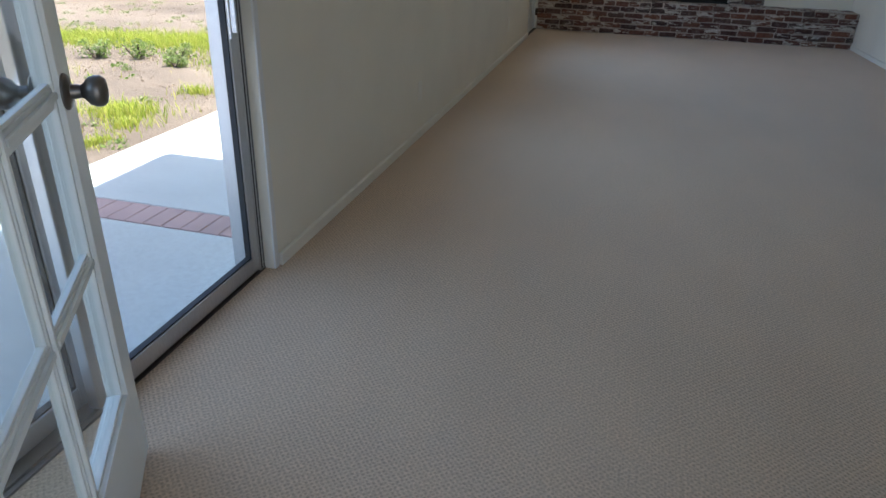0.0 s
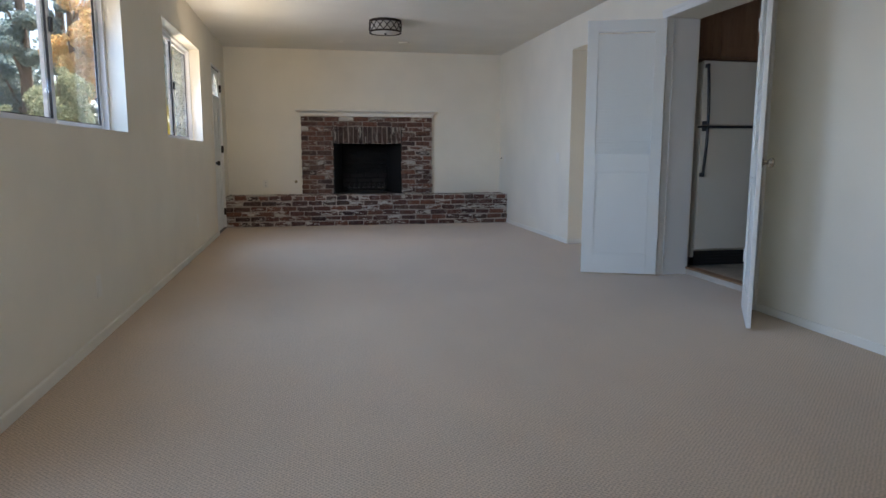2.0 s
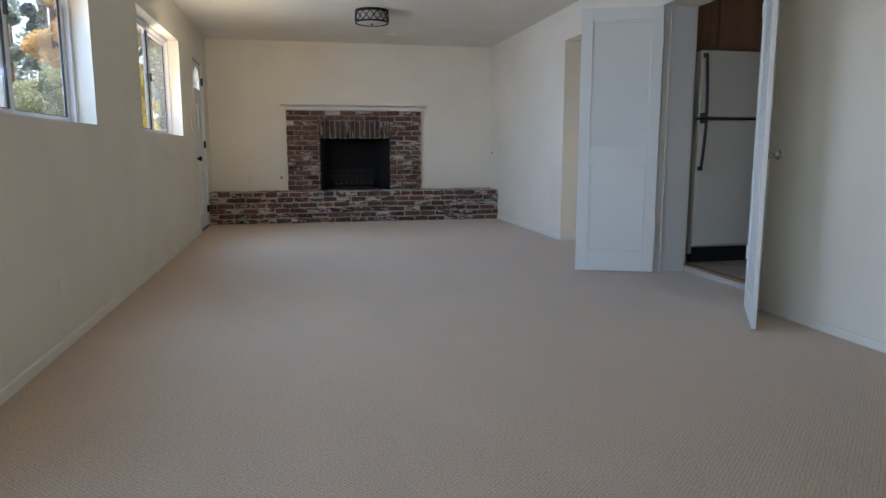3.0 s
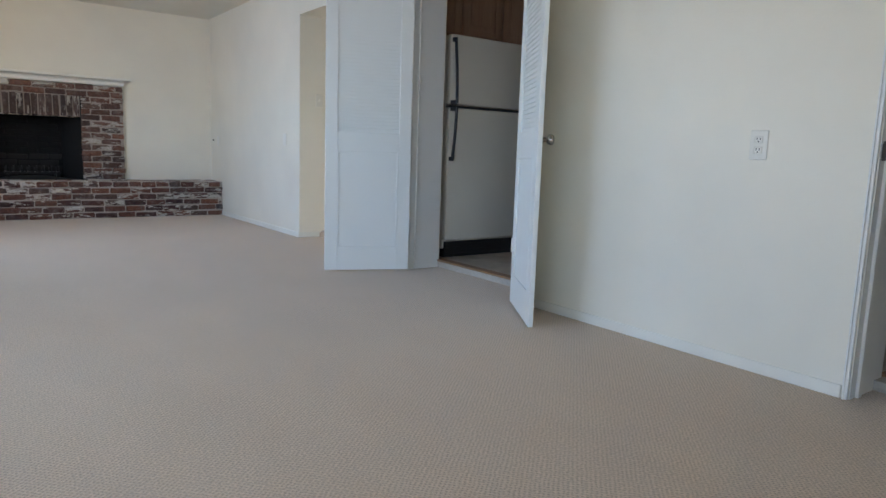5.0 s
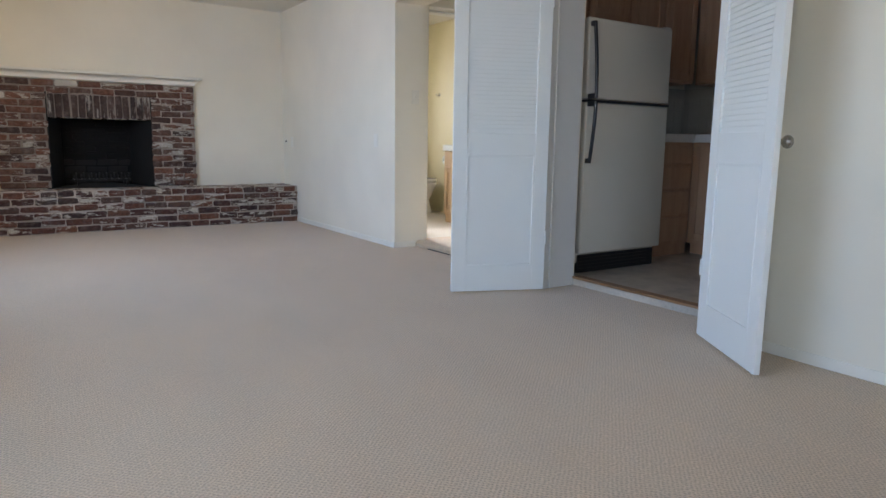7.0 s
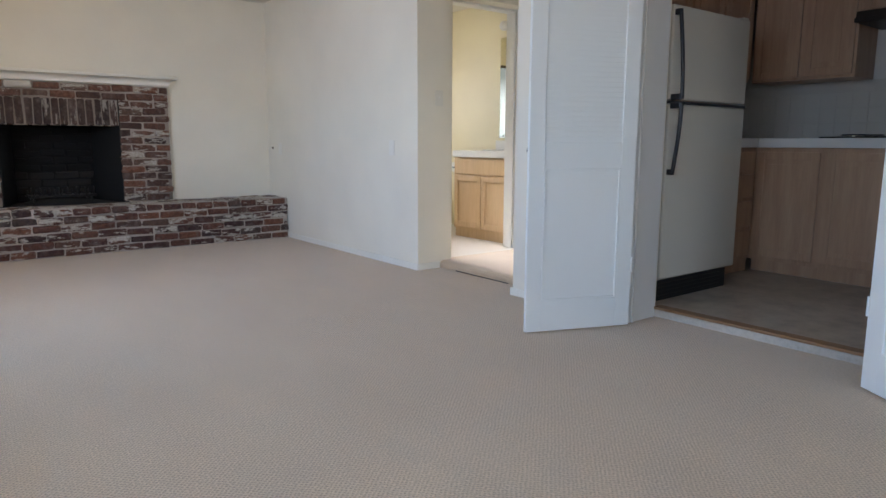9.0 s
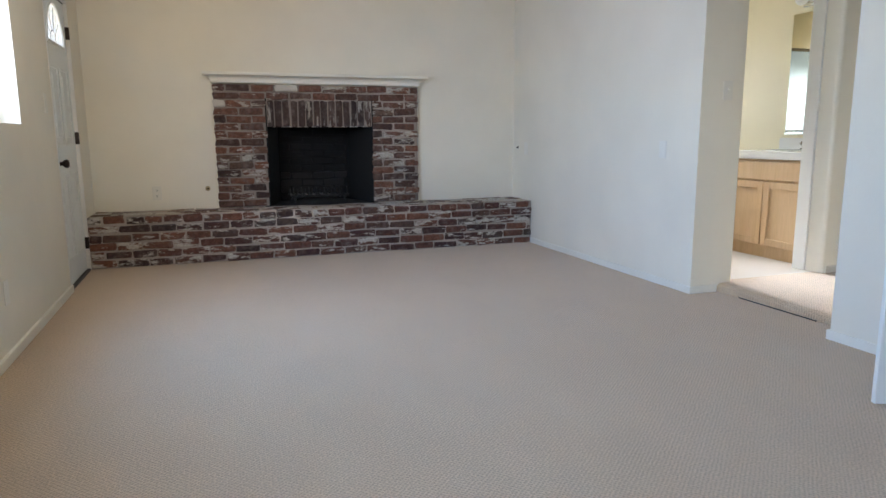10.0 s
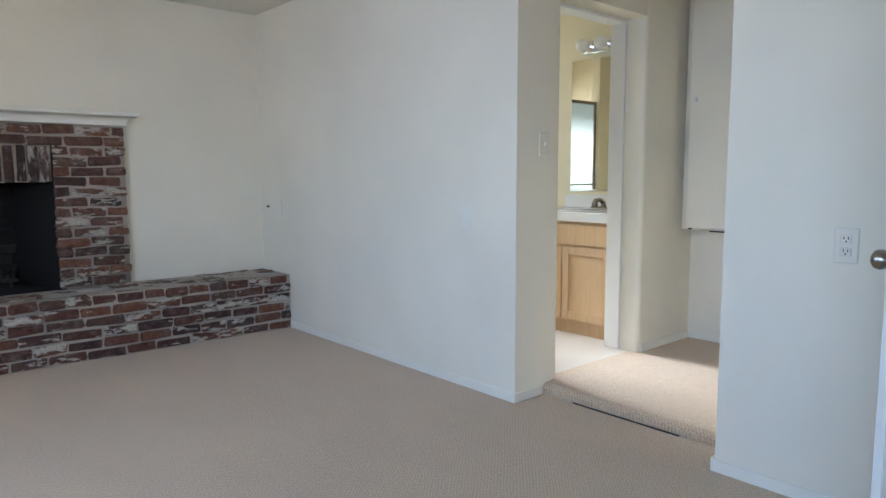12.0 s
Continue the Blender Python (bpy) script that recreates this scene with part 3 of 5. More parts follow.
def slider_door():
    y0, y1, z0, z1 = SLIDER
    door = thing("door_1", "aluminium sliding glass patio door, closed", "sliding door", kind="structure")
    xa, xb = XO + 0.01, XL - 0.036
    part("door_frame", boxes((xa, xb, y0, y0 + 0.035, 0.0, z1), (xa, xb, y1 - 0.035, y1, 0.0, z1), (xa, xb, y0 + 0.035, y1 - 0.035, z1 - 0.04, z1), r=0.002), ALUMINIUM, door)
    part("track", boxes((xa, xb + 0.001, y0, y1, -0.02, 0.006), (xa + 0.03, xa + 0.036, y0 + 0.035, y1 - 0.035, 0.006, 0.014),
                        (xa + 0.09, xa + 0.096, y0 + 0.035, y1 - 0.035, 0.006, 0.014)), PEWTER, door, "dark weathered sill track")
    mid = 1.46
    for a, b, x in ((mid - 0.022, y1 - 0.036, xa + 0.074), (y0 + 0.036, mid + 0.022, xa + 0.02)):
        sash = part("sash", boxes((x, x + 0.034, a, a + 0.044, 0.014, z1 - 0.045), (x, x + 0.034, b - 0.044, b, 0.014, z1 - 0.045),
                                  (x, x + 0.034, a + 0.044, b - 0.044, 0.014, 0.074), (x, x + 0.034, a + 0.044, b - 0.044, z1 - 0.10, z1 - 0.045), r=0.003), ALUMINIUM, door)
        part("gasket", boxes((x + 0.006, x + 0.028, a + 0.044, a + 0.049, 0.074, z1 - 0.10), (x + 0.006, x + 0.028, b - 0.049, b - 0.044, 0.074, z1 - 0.10),
                             (x + 0.006, x + 0.028, a + 0.049, b - 0.049, 0.074, 0.079)), DARKSLOT, sash, "black rubber glazing gasket")
        pane = part("pane", boxes((x + 0.014, x + 0.019, a + 0.042, b - 0.042, 0.072, z1 - 0.098)), GLASS, sash)
        pane.visible_shadow = False
    part("weatherstrip", boxes((xa + 0.084, xa + 0.104, y1 - 0.0359, y1 - 0.0351, 0.02, z1 - 0.05), (xb - 0.002, xb + 0.0015, y1 - 0.030, y1 - 0.025, 0.01, z1 - 0.01),
                               (xb - 0.002, xb + 0.0015, y1 - 0.012, y1 - 0.009, 0.01, z1 - 0.01)), DARKSLOT, door, "black pile strip in the frame grooves")
    x = xa + 0.1085
    part("handle", boxes((x, x + 0.010, y1 - 0.085, y1 - 0.045, 0.86, 1.14), (x + 0.010, x + 0.03, y1 - 0.083, y1 - 0.073, 0.88, 1.12), r=0.003), ALUMINIUM, door, "pull handle with latch")
    part("latch", soft_box(x + 0.010, x + 0.02, y1 - 0.066, y1 - 0.05, 0.97, 1.03, 0.002), BLACKPLASTIC, door)
    return door


slider_door()
structure("slider_trim", soft_box(XL - 0.036, XL + 0.008, SLIDER[1] + 0.0005, SLIDER[1] + 0.03, 0.0, 2.08, 0.003), TRIM, "white painted strip beside the patio door", "trim")
structure("slider_trim", soft_box(XL - 0.012, XL + 0.008, SLIDER[0] - 0.03, SLIDER[1] + 0.03, 2.052, 2.08, 0.003), TRIM, "white painted strip over the patio door", "trim")


def knob_bm(scale=1.0):
    """A round door knob on its rose, standing out along +y."""
    prof = [(0.033, 0.0), (0.033, 0.004), (0.029, 0.008), (0.014, 0.011), (0.012, 0.028), (0.016, 0.034), (0.025, 0.041),
            (0.029, 0.052), (0.028, 0.062), (0.022, 0.069), (0.008, 0.072)]
    return turned([(r * scale, h * scale) for r, h in prof], 24, 'y')


def entry_door():
    """Glazed entry door, two lights wide and five high, standing open into the room."""
    w, hgt, t = 0.80, 2.04, 0.044
    door = thing("glazed_door", "white painted ten-light glazed door standing open", "door", at=pose(ENTRY_HINGE[0], ENTRY_HINGE[1], 0.018, 0, 0, ENTRY_TURN))
    st, top, bot = 0.084, 0.144, 0.226
    part("stile", soft_box(0, st, 0, t, 0, hgt, 0.002), DOORPAINT, door)
    part("stile", soft_box(w - st, w, 0, t, 0, hgt, 0.002), DOORPAINT, door)
    part("bottom_rail", soft_box(st, w - st, 0, t, 0, bot, 0.002), DOORPAINT, door)
    part("top_rail", soft_box(st, w - st, 0, t, hgt - top, hgt, 0.002), DOORPAINT, door)
    gx0, gx1, gz0, gz1 = st, w - st, bot, hgt - top
    bar = 0.03
    part("sticking", boxes((gx0, gx0 + 0.009, 0.010, t - 0.010, gz0, gz1), (gx1 - 0.009, gx1, 0.010, t - 0.010, gz0, gz1),
                           (gx0 + 0.009, gx1 - 0.009, 0.010, t - 0.010, gz0, gz0 + 0.009), (gx0 + 0.009, gx1 - 0.009, 0.010, t - 0.010, gz1 - 0.009, gz1), r=0.002), DOORPAINT, door)

    def muntin(x0, x1, z0, z1, flat):
        """A thin bar with a broader rebate behind, as glazing bars are moulded."""
        c = 0.009
        mid = (t / 2 - 0.009, t / 2 + 0.009)
        if flat:
            return boxes((x0, x1, 0.007, t - 0.007, z0 + c, z1 - c), (x0, x1, *mid, z0, z0 + c), (x0, x1, *mid, z1 - c, z1), r=0.0012)
        return boxes((x0 + c, x1 - c, 0.007, t - 0.007, z0, z1), (x0, x0 + c, *mid, z0, z1), (x1 - c, x1, *mid, z0, z1), r=0.0012)
    xm = (gx0 + gx1) / 2
    part("muntin", muntin(xm - bar / 2, xm + bar / 2, gz0, gz1, False), DOORPAINT, door)
    step = (gz1 - gz0) / 5
    for k in range(1, 5):
        z = gz0 + k * step
        for a, b in ((gx0, xm - bar / 2), (xm + bar / 2, gx1)):
            part("muntin", muntin(a, b, z - bar / 2, z + bar / 2, True), DOORPAINT, door)
    for k in range(5):
        for a, b in ((gx0, xm - bar / 2), (xm + bar / 2, gx1)):
            z0 = gz0 + k * step + (bar / 2 if k else 0)
            z1 = gz0 + (k + 1) * step - (bar / 2 if k < 4 else 0)
            part("bead", boxes((a, a + 0.008, t / 2 - 0.007, t / 2 + 0.007, z0, z1), (b - 0.008, b, t / 2 - 0.007, t / 2 + 0.007, z0, z1),
                               (a + 0.008, b - 0.008, t / 2 - 0.007, t / 2 + 0.007, z0, z0 + 0.008), (a + 0.008, b - 0.008, t / 2 - 0.007, t / 2 + 0.007, z1 - 0.008, z1), r=0.0015), DOORPAINT, door)
            pane = part("pane", boxes((a + 0.006, b - 0.006, t / 2 - 0.0015, t / 2 + 0.0015, z0 + 0.006, z1 - 0.006)), GLASS, door)
            pane.visible_shadow = False
    zk = 0.895
    part("knob", moved(knob_bm(), pose(w - 0.062, t, zk)), PEWTER, door, "aged pewter round knob", True)
    part("knob", moved(knob_bm(), pose(w - 0.062, 0, zk, 0, 0, 180)), PEWTER, door, "aged pewter round knob", True)
    part("latch_plate", soft_box(w - 0.0005, w + 0.0015, t / 2 - 0.012, t / 2 + 0.012, zk - 0.03, zk + 0.03, 0.0005), BRASS, door)
    for z in (0.2, 1.0, 1.78):
        part("hinge", moved(turned([(0.006, -0.045), (0.006, 0.045)], 10), pose(-0.002, -0.004, z)), BRASS, door)
    return door


ENTRY_HINGE, ENTRY_TURN = (-0.563, 0.666), 120.6
entry_door()


def front_door():
    """Painted steel-type door with a fan light and moulded panels, shut in its frame."""
    y0, y1, z0, z1 = FRONT
    door = thing("door_2", "cream painted front door with a fan light, shut", "door", kind="structure")
    x1 = XL - 0.022
    a, b = y0 + 0.022, y1 - 0.022
    part("door_frame", boxes((XO + 0.02, XL + 0.004, y0 + 0.001, a - 0.002, 0.0, z1 - 0.022), (XO + 0.02, XL + 0.004, b + 0.002, y1 - 0.001, 0.0, z1 - 0.022),
                             (XO + 0.02, XL + 0.004, y0 + 0.001, y1 - 0.001, z1 - 0.022, z1 - 0.001), r=0.002), TRIM, door)
    cy, cz, rad = (a + b) / 2, 1.675, 0.275
    bm = bmesh.new()
    n = 20
    # slab: lower leaf, and the part round the half-round light
    box(bm, x1 - 0.04, x1, a, b, 0.016, cz)
    arc = [(cy + rad * math.cos(math.pi * i / n), cz + rad * math.sin(math.pi * i / n)) for i in range(n + 1)]
    rim = []
    for i in range(n + 1):
        ang = math.pi * i / n
        c, s = math.cos(ang), math.sin(ang)
        reach = min((b - cy) / abs(c) if abs(c) > 1e-6 else 9, (z1 - 0.03 - cz) / s if s > 1e-6 else 9)
        rim.append((cy + c * reach, cz + s * reach))
    for i in range(n):
        for x in (x1, x1 - 0.04):
            bm.faces.new([bm.verts.new((x, *p)) for p in (arc[i], rim[i], rim[i + 1], arc[i + 1])])
        bm.faces.new([bm.verts.new(q) for q in ((x1, *arc[i]), (x1, *arc[i + 1]), (x1 - 0.04, *arc[i + 1]), (x1 - 0.04, *arc[i]))])
    # the two top corners
    for corner, ya in (((b, z1 - 0.03), b), ((a, z1 - 0.03), a)):
        pts = [p for p in rim if abs(p[0] - ya) < 1e-4][-1 if ya == b else 0], [p for p in rim if abs(p[1] - (z1 - 0.03)) < 1e-4][0 if ya == b else -1]
        for x in (x1, x1 - 0.04):
            bm.faces.new([bm.verts.new((x, *p)) for p in (pts[0], corner, pts[1])])
    leaf = part("leaf", bm, DOORPAINT, door)
    part("light_trim", tube([(x1 + 0.002, y, z) for y, z in arc], 0.011, 8), DOORPAINT, leaf)
    part("light_trim", tube([(x1 + 0.002, cy - rad, cz), (x1 + 0.002, cy + rad, cz)], 0.011, 8), DOORPAINT, leaf)
    bm = bmesh.new()
    bm.faces.new([bm.verts.new((x1 - 0.018, y, z)) for y, z in arc])
    bm.faces.new([bm.verts.new((x1 - 0.022, y, z)) for y, z in arc])
    pane = part("pane", bm, GLASS, leaf)
    pane.visible_shadow = False
    for ang in (36, 72, 108, 144):
        c, s = math.cos(radians(ang)), math.sin(radians(ang))
        part("came", tube([(x1 - 0.012, cy + 0.09 * c, cz + 0.09 * s), (x1 - 0.012, cy + rad * c, cz + rad * s)], 0.005, 6), TRIM, leaf, "lead-like glazing strip")
    part("came", tube([(x1 - 0.012, cy + 0.09 * math.cos(math.pi * i / 10), cz + 0.09 * math.sin(math.pi * i / 10)) for i in range(11)], 0.005, 6), TRIM, leaf)
    for p0, p1, q0, q1 in ((a + 0.10, cy - 0.04, 0.18, 0.80), (cy + 0.04, b - 0.10, 0.18, 0.80), (a + 0.10, cy - 0.04, 0.98, 1.52), (cy + 0.04, b - 0.10, 0.98, 1.52)):
        part("panel_mould", boxes((x1, x1 + 0.007, p0, p0 + 0.02, q0, q1), (x1, x1 + 0.007, p1 - 0.02, p1, q0, q1),
                                  (x1, x1 + 0.007, p0 + 0.02, p1 - 0.02, q0, q0 + 0.02), (x1, x1 + 0.007, p0 + 0.02, p1 - 0.02, q1 - 0.02, q1), r=0.003), DOORPAINT, leaf)
        part("raised_field", soft_box(x1 - 0.001, x1 + 0.006, p0 + 0.055, p1 - 0.055, q0 + 0.055, q1 - 0.055, 0.004), DOORPAINT, leaf)
    part("knob", moved(knob_bm(), pose(x1, a + 0.062, 0.862, 0, 0, -90)), BRONZE, door, "dark bronze round knob", True)
    for z in (0.22, 1.03, 1.80):
        part("hinge", soft_box(XL - 0.021, XL + 0.008, b - 0.003, b + 0.008, z - 0.045, z + 0.045, 0.003), BRONZE, door, "dark bronze butt hinge")
    # black strips paint in the shade of the gap at head and latch side
    part("weatherstrip", boxes((x1 - 0.02, x1 + 0.004, a, b, z1 - 0.030, z1 - 0.022), (x1 - 0.02, x1 + 0.004, a - 0.002, a, 0.02, z1 - 0.03)), DARKSLOT, door)
    part("threshold", soft_box(XO + 0.02, XL + 0.002, y0 + 0.001, y1 - 0.001, -0.01, 0.014, 0.003), BRONZE, door, "dark metal threshold")
    return door


front_door()


def kitchen_leaf(name, at, flip, label, with_knob):
    """Half of a double door: slatted upper panel, flat lower panel. Hinge at the origin, leaf along +x."""
    w, hgt, t = 0.597, 2.005, 0.025
    d = thing(name, label, "door", "pair of kitchen doors", at=at)
    st = 0.083
    part("stile", soft_box(0, st, -t / 2, t / 2, 0, hgt, 0.002), DOORPAINT, d)
    part("stile", soft_box(w - st, w, -t / 2, t / 2, 0, hgt, 0.002), DOORPAINT, d)
    for name2, z0, z1 in (("bottom_rail", 0, 0.155), ("middle_rail", 0.835, 0.965), ("top_rail", 1.915, hgt)):
        part(name2, soft_box(st, w - st, -t / 2, t / 2, z0, z1, 0.002), DOORPAINT, d)
    part("panel", boxes((st - 0.004, w - st + 0.004, -0.006, 0.006, 0.15, 0.84)), DOORPAINT, d)
    for s in (-1, 1):
        f0, f1 = sorted((s * 0.006, s * 0.014))
        part("panel_bead", boxes((st, st + 0.012, f0, f1, 0.155, 0.835), (w - st - 0.012, w - st, f0, f1, 0.155, 0.835),
                                 (st + 0.012, w - st - 0.012, f0, f1, 0.155, 0.167), (st + 0.012, w - st - 0.012, f0, f1, 0.823, 0.835), r=0.002), DOORPAINT, d)
    bm = bmesh.new()
    box(bm, st - 0.003, w - st + 0.003, -0.0155, 0.0155, -0.002, 0.002)
    slat_mesh = mesh_of("slat", moved(bm, pose(0, 0, 0, 75)), DOORPAINT)
    z = 0.980
    while z < 1.91:
        o = new("slat", slat_mesh)
        o.parent = d
        o.location = (0, 0, z)
        z += 0.0245
    for z in (0.33, 1.75):
        part("hinge", moved(turned([(0.006, -0.04), (0.006, 0.04)], 10), pose(-0.003, -flip * (t / 2), z)), TRIM, d, "painted-over hinge")
    if with_knob:
        part("knob", moved(knob_bm(0.9), pose(w - 0.044, flip * t / 2, 0.925, 0, 0, 0 if flip > 0 else 180)), NICKEL, d, "satin nickel knob", True)
    return d


kitchen_leaf("kitchen_door", pose(2.704, 5.418, 0.012, 0, 0, math.degrees(math.atan2(0.221, -0.551))), -1, "white half door with slatted upper panel, open", True)
kitchen_leaf("kitchen_door", pose(2.686, 4.259, 0.012, 0, 0, math.degrees(math.atan2(-0.509, -0.328))), 1, "white half door with nickel knob, folded open", True)


# ---- fireplace ----
BRICK_MESHES = {}


def brick_mesh(l, d, h, key, mat):
    """A worn brick, its corners knocked about; shared between alike bricks."""
    k = (round(l, 3), round(d, 3), round(h, 3), key, mat.name)
    if k not in BRICK_MESHES:
        bm = bmesh.new()
        box(bm, 0, l, 0, d, 0, h)
        bmesh.ops.recalc_face_normals(bm, faces=bm.faces)
        bmesh.ops.bevel(bm, geom=bm.edges[:], offset=0.009, segments=1, affect='EDGES')
        rng = random.Random(str(k))
        for v in bm.verts:
            v.co += Vector([rng.uniform(-0.006, 0.006), rng.uniform(-0.005, 0.005), rng.uniform(-0.0055, 0.0055)])
        BRICK_MESHES[k] = mesh_of("brick", bm, mat)
    return BRICK_MESHES[k]


def lay(parent, x, y, z, l, d, h, rng, mat=None):
    o = new("brick", brick_mesh(l, d, h, rng.randrange(5), mat or BRICK))
    o.parent = parent
    o.location = (x, y + rng.uniform(-0.006, 0.004), z + rng.uniform(-0.003, 0.003))
    o.rotation_euler = (0, rng.uniform(-0.014, 0.014), rng.uniform(-0.012, 0.012))
    return o


def split(x0, x1, unit, offset, gap, rng=None):
    """Brick ends along a course, a little uneven where rng is given."""
    ends, x = [], x0 - offset
    while x < x1 - 0.02:
        long = unit * (1 if rng is None else rng.choice((0.90, 0.96, 1.0, 1.05, 1.12)))
        a, b = max(x, x0), min(x + long - gap, x1)
        if b - a > 0.03:
            ends.append((a, b))
        x += long
    return ends


def hearth():
    rng = random.Random(5)
    top, front, back = 0.415, 9.70, YB
    x0, x1 = XL + 0.004, XR - 0.004
    h = thing("raised_hearth", "raised hearth of used brick with lime smears", "hearth")
    part("core", boxes((x0, x1, front + 0.012, back - 0.004, 0.0, top - 0.006)), MORTAR, h, "grey lime mortar")
    course = top / 6
    for k in range(6):
        unit, off = (0.208, 0.104 * (k % 2) + rng.uniform(0, 0.02)) if k < 5 else (0.150, 0.05)
        for a, b in split(x0, x1, unit, off, 0.011, rng):
            lay(h, a, front, k * course + 0.004, b - a, 0.09, course - 0.012, rng)
    for r, (a0, a1) in enumerate(((front + 0.100, front + 0.205), (front + 0.215, front + 0.320), (front + 0.330, back - 0.006))):
        for a, b in split(x0, x1, 0.212, 0.1 * (r % 2), 0.011, rng):
            if r == 2 and 0.28 < (a + b) / 2 < 1.26:
                continue
            lay(h, a, a0, top - 0.045, b - a, a1 - a0, 0.042, rng, BRICK_DUSTY)
    return h


def surround():
    rng = random.Random(9)
    x0, x1, z0, z1 = -0.146, 1.702, 0.417, 1.493
    ox0, ox1, oz = 0.298, 1.251, 1.12
    f, back = YB - 0.052, YB - 0.003
    s = thing("fireplace_surround", "used brick chimney breast facing with soldier course", "fireplace")
    for a, b, low in ((x0 + 0.004, ox0 - 0.004, z0), (ox1 + 0.004, x1 - 0.004, z0), (ox0 - 0.004, ox1 + 0.004, oz + 0.004)):
        part("mortar_bed", boxes((a, b, f + 0.010, back, low, z1 - 0.004)), MORTAR_DARK, s, "grey lime mortar")
    n = 16
    course = (z1 - z0) / n
    soldier_top = oz + 0.205
    for k in range(n):
        z = z0 + k * course
        runs = [(x0, x1)] if z > soldier_top - 0.03 else [(x0, ox0), (ox1, x1)]
        if oz - 0.03 < z <= soldier_top - 0.03:
            runs = [(x0, ox0 - 0.005), (ox1 + 0.005, x1)]
        for a0, a1 in runs:
            for a, b in split(a0, a1, 0.212, 0.106 * (k % 2), 0.011, rng if a1 - a0 > 0.6 else None):
                white = (k == n - 1 and a < 0.55 < b) or (k == n - 3 and a == x0)
                lay(s, a, f, z + 0.003, b - a, 0.046, course - 0.010, rng, LIMEWASHED if white else BRICK_BROWN)
    m = 14
    wide = (ox1 - ox0) / m
    zt = z0 + math.ceil((soldier_top - 0.03 - z0) / course) * course
    for i in range(m):
        lay(s, ox0 + i * wide + 0.004, f, oz, wide - 0.009, 0.046, zt - oz - 0.006, rng, BRICK_SMOKED)
    return s


def firebox():
    b = thing("firebox", "soot-blackened firebox with a low iron grate", "firebox")
    x0, x1, zt, yb, yf = 0.298, 1.251, 1.12, 10.62, YB - 0.047
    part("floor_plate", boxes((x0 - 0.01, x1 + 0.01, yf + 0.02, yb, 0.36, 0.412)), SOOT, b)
    pts = [(x0, yf + 0.002), (x0 + 0.14, yb), (x1 - 0.14, yb), (x1, yf + 0.002)]
    for (xa, ya), (xb, yb2) in zip(pts, pts[1:]):
        bm = bmesh.new()
        nrm = Vector((-(yb2 - ya), xb - xa, 0)).normalized() * 0.05
        quad = [(xa, ya), (xb, yb2), (xb + nrm.x, yb2 + nrm.y), (xa + nrm.x, ya + nrm.y)]
        lo = [bm.verts.new((x, y, 0.36)) for x, y in quad]
        hi = [bm.verts.new((x, y, zt + 0.25)) for x, y in quad]
        bm.faces.new(lo)
        bm.faces.new(hi)
        for i in range(4):
            j = (i + 1) % 4
            bm.faces.new((lo[i], lo[j], hi[j], hi[i]))
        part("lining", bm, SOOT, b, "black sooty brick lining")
    rng = random.Random(2)
    for k in range(10):
        for a, c in split(x0 + 0.15, x1 - 0.15, 0.212, 0.106 * (k % 2), 0.010):
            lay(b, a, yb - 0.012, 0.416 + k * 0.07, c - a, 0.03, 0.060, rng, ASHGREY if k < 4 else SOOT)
    part("throat", boxes((x0 - 0.06, x1 + 0.06, YB + 0.004, yb + 0.06, zt + 0.12, zt + 0.17)), SOOT, b)
    grate = part("grate", boxes((0.50, 1.05, 10.26, 10.275, 0.47, 0.49), (0.50, 1.05, 10.48, 10.495, 0.47, 0.49), r=0.002), BLACKPLASTIC, b, "black iron fire grate")
    for i in range(8):
        x = 0.52 + i * 0.072
        part("bar", tube([(x, 10.24, 0.56), (x, 10.25, 0.50), (x, 10.27, 0.482), (x, 10.50, 0.482), (x, 10.53, 0.53)], 0.007, 6), BLACKPLASTIC, grate)
    for x in (0.54, 1.01):
        for y in (10.268, 10.488):
            part("leg", boxes((x - 0.008, x + 0.008, y - 0.008, y + 0.008, 0.412, 0.47)), BLACKPLASTIC, grate)
    part("ash_bed", moved(turned([(0.34, 0.0), (0.30, 0.012), (0.18, 0.03), (0.04, 0.036)], 20), pose(0.78, 10.38, 0.411)), ASHGREY, b, "grey ash", True)
    return b


def mantel():
    """Shelf over a cove and a bead, mitred round its ends."""
    m = thing("mantel_shelf", "white painted moulded mantel over the brick", "mantel")
    x0, x1, yb = -0.146, 1.702, YB - 0.002

    def mitred(profile):
        bm = bmesh.new()
        rings = [[bm.verts.new(p) for p in ((x0 - d, yb, z), (x0 - d, yb - 0.06 - d, z), (x1 + d, yb - 0.06 - d, z), (x1 + d, yb, z))] for d, z in profile]
        for a, b in zip(rings, rings[1:]):
            for i in range(4):
                j = (i + 1) % 4
                bm.faces.new((a[i], a[j], b[j], b[i]))
        bm.faces.new(rings[0])
        bm.faces.new(rings[-1])
        return bm
    cove = [(0.012 + 0.050 * (1 - math.cos(math.pi / 2 * k / 8)), 1.508 + 0.047 * math.sin(math.pi / 2 * k / 8)) for k in range(9)]
    part("crown", mitred([(0.004, 1.496), (0.010, 1.498), (0.012, 1.503)] + cove), BASEPAINT, m, smooth=True)
    part("shelf", mitred([(0.068, 1.5565), (0.076, 1.560), (0.079, 1.570), (0.076, 1.580), (0.070, 1.584)]), BASEPAINT, m, smooth=True)
    return m


surround()
firebox()
mantel()
hearth()


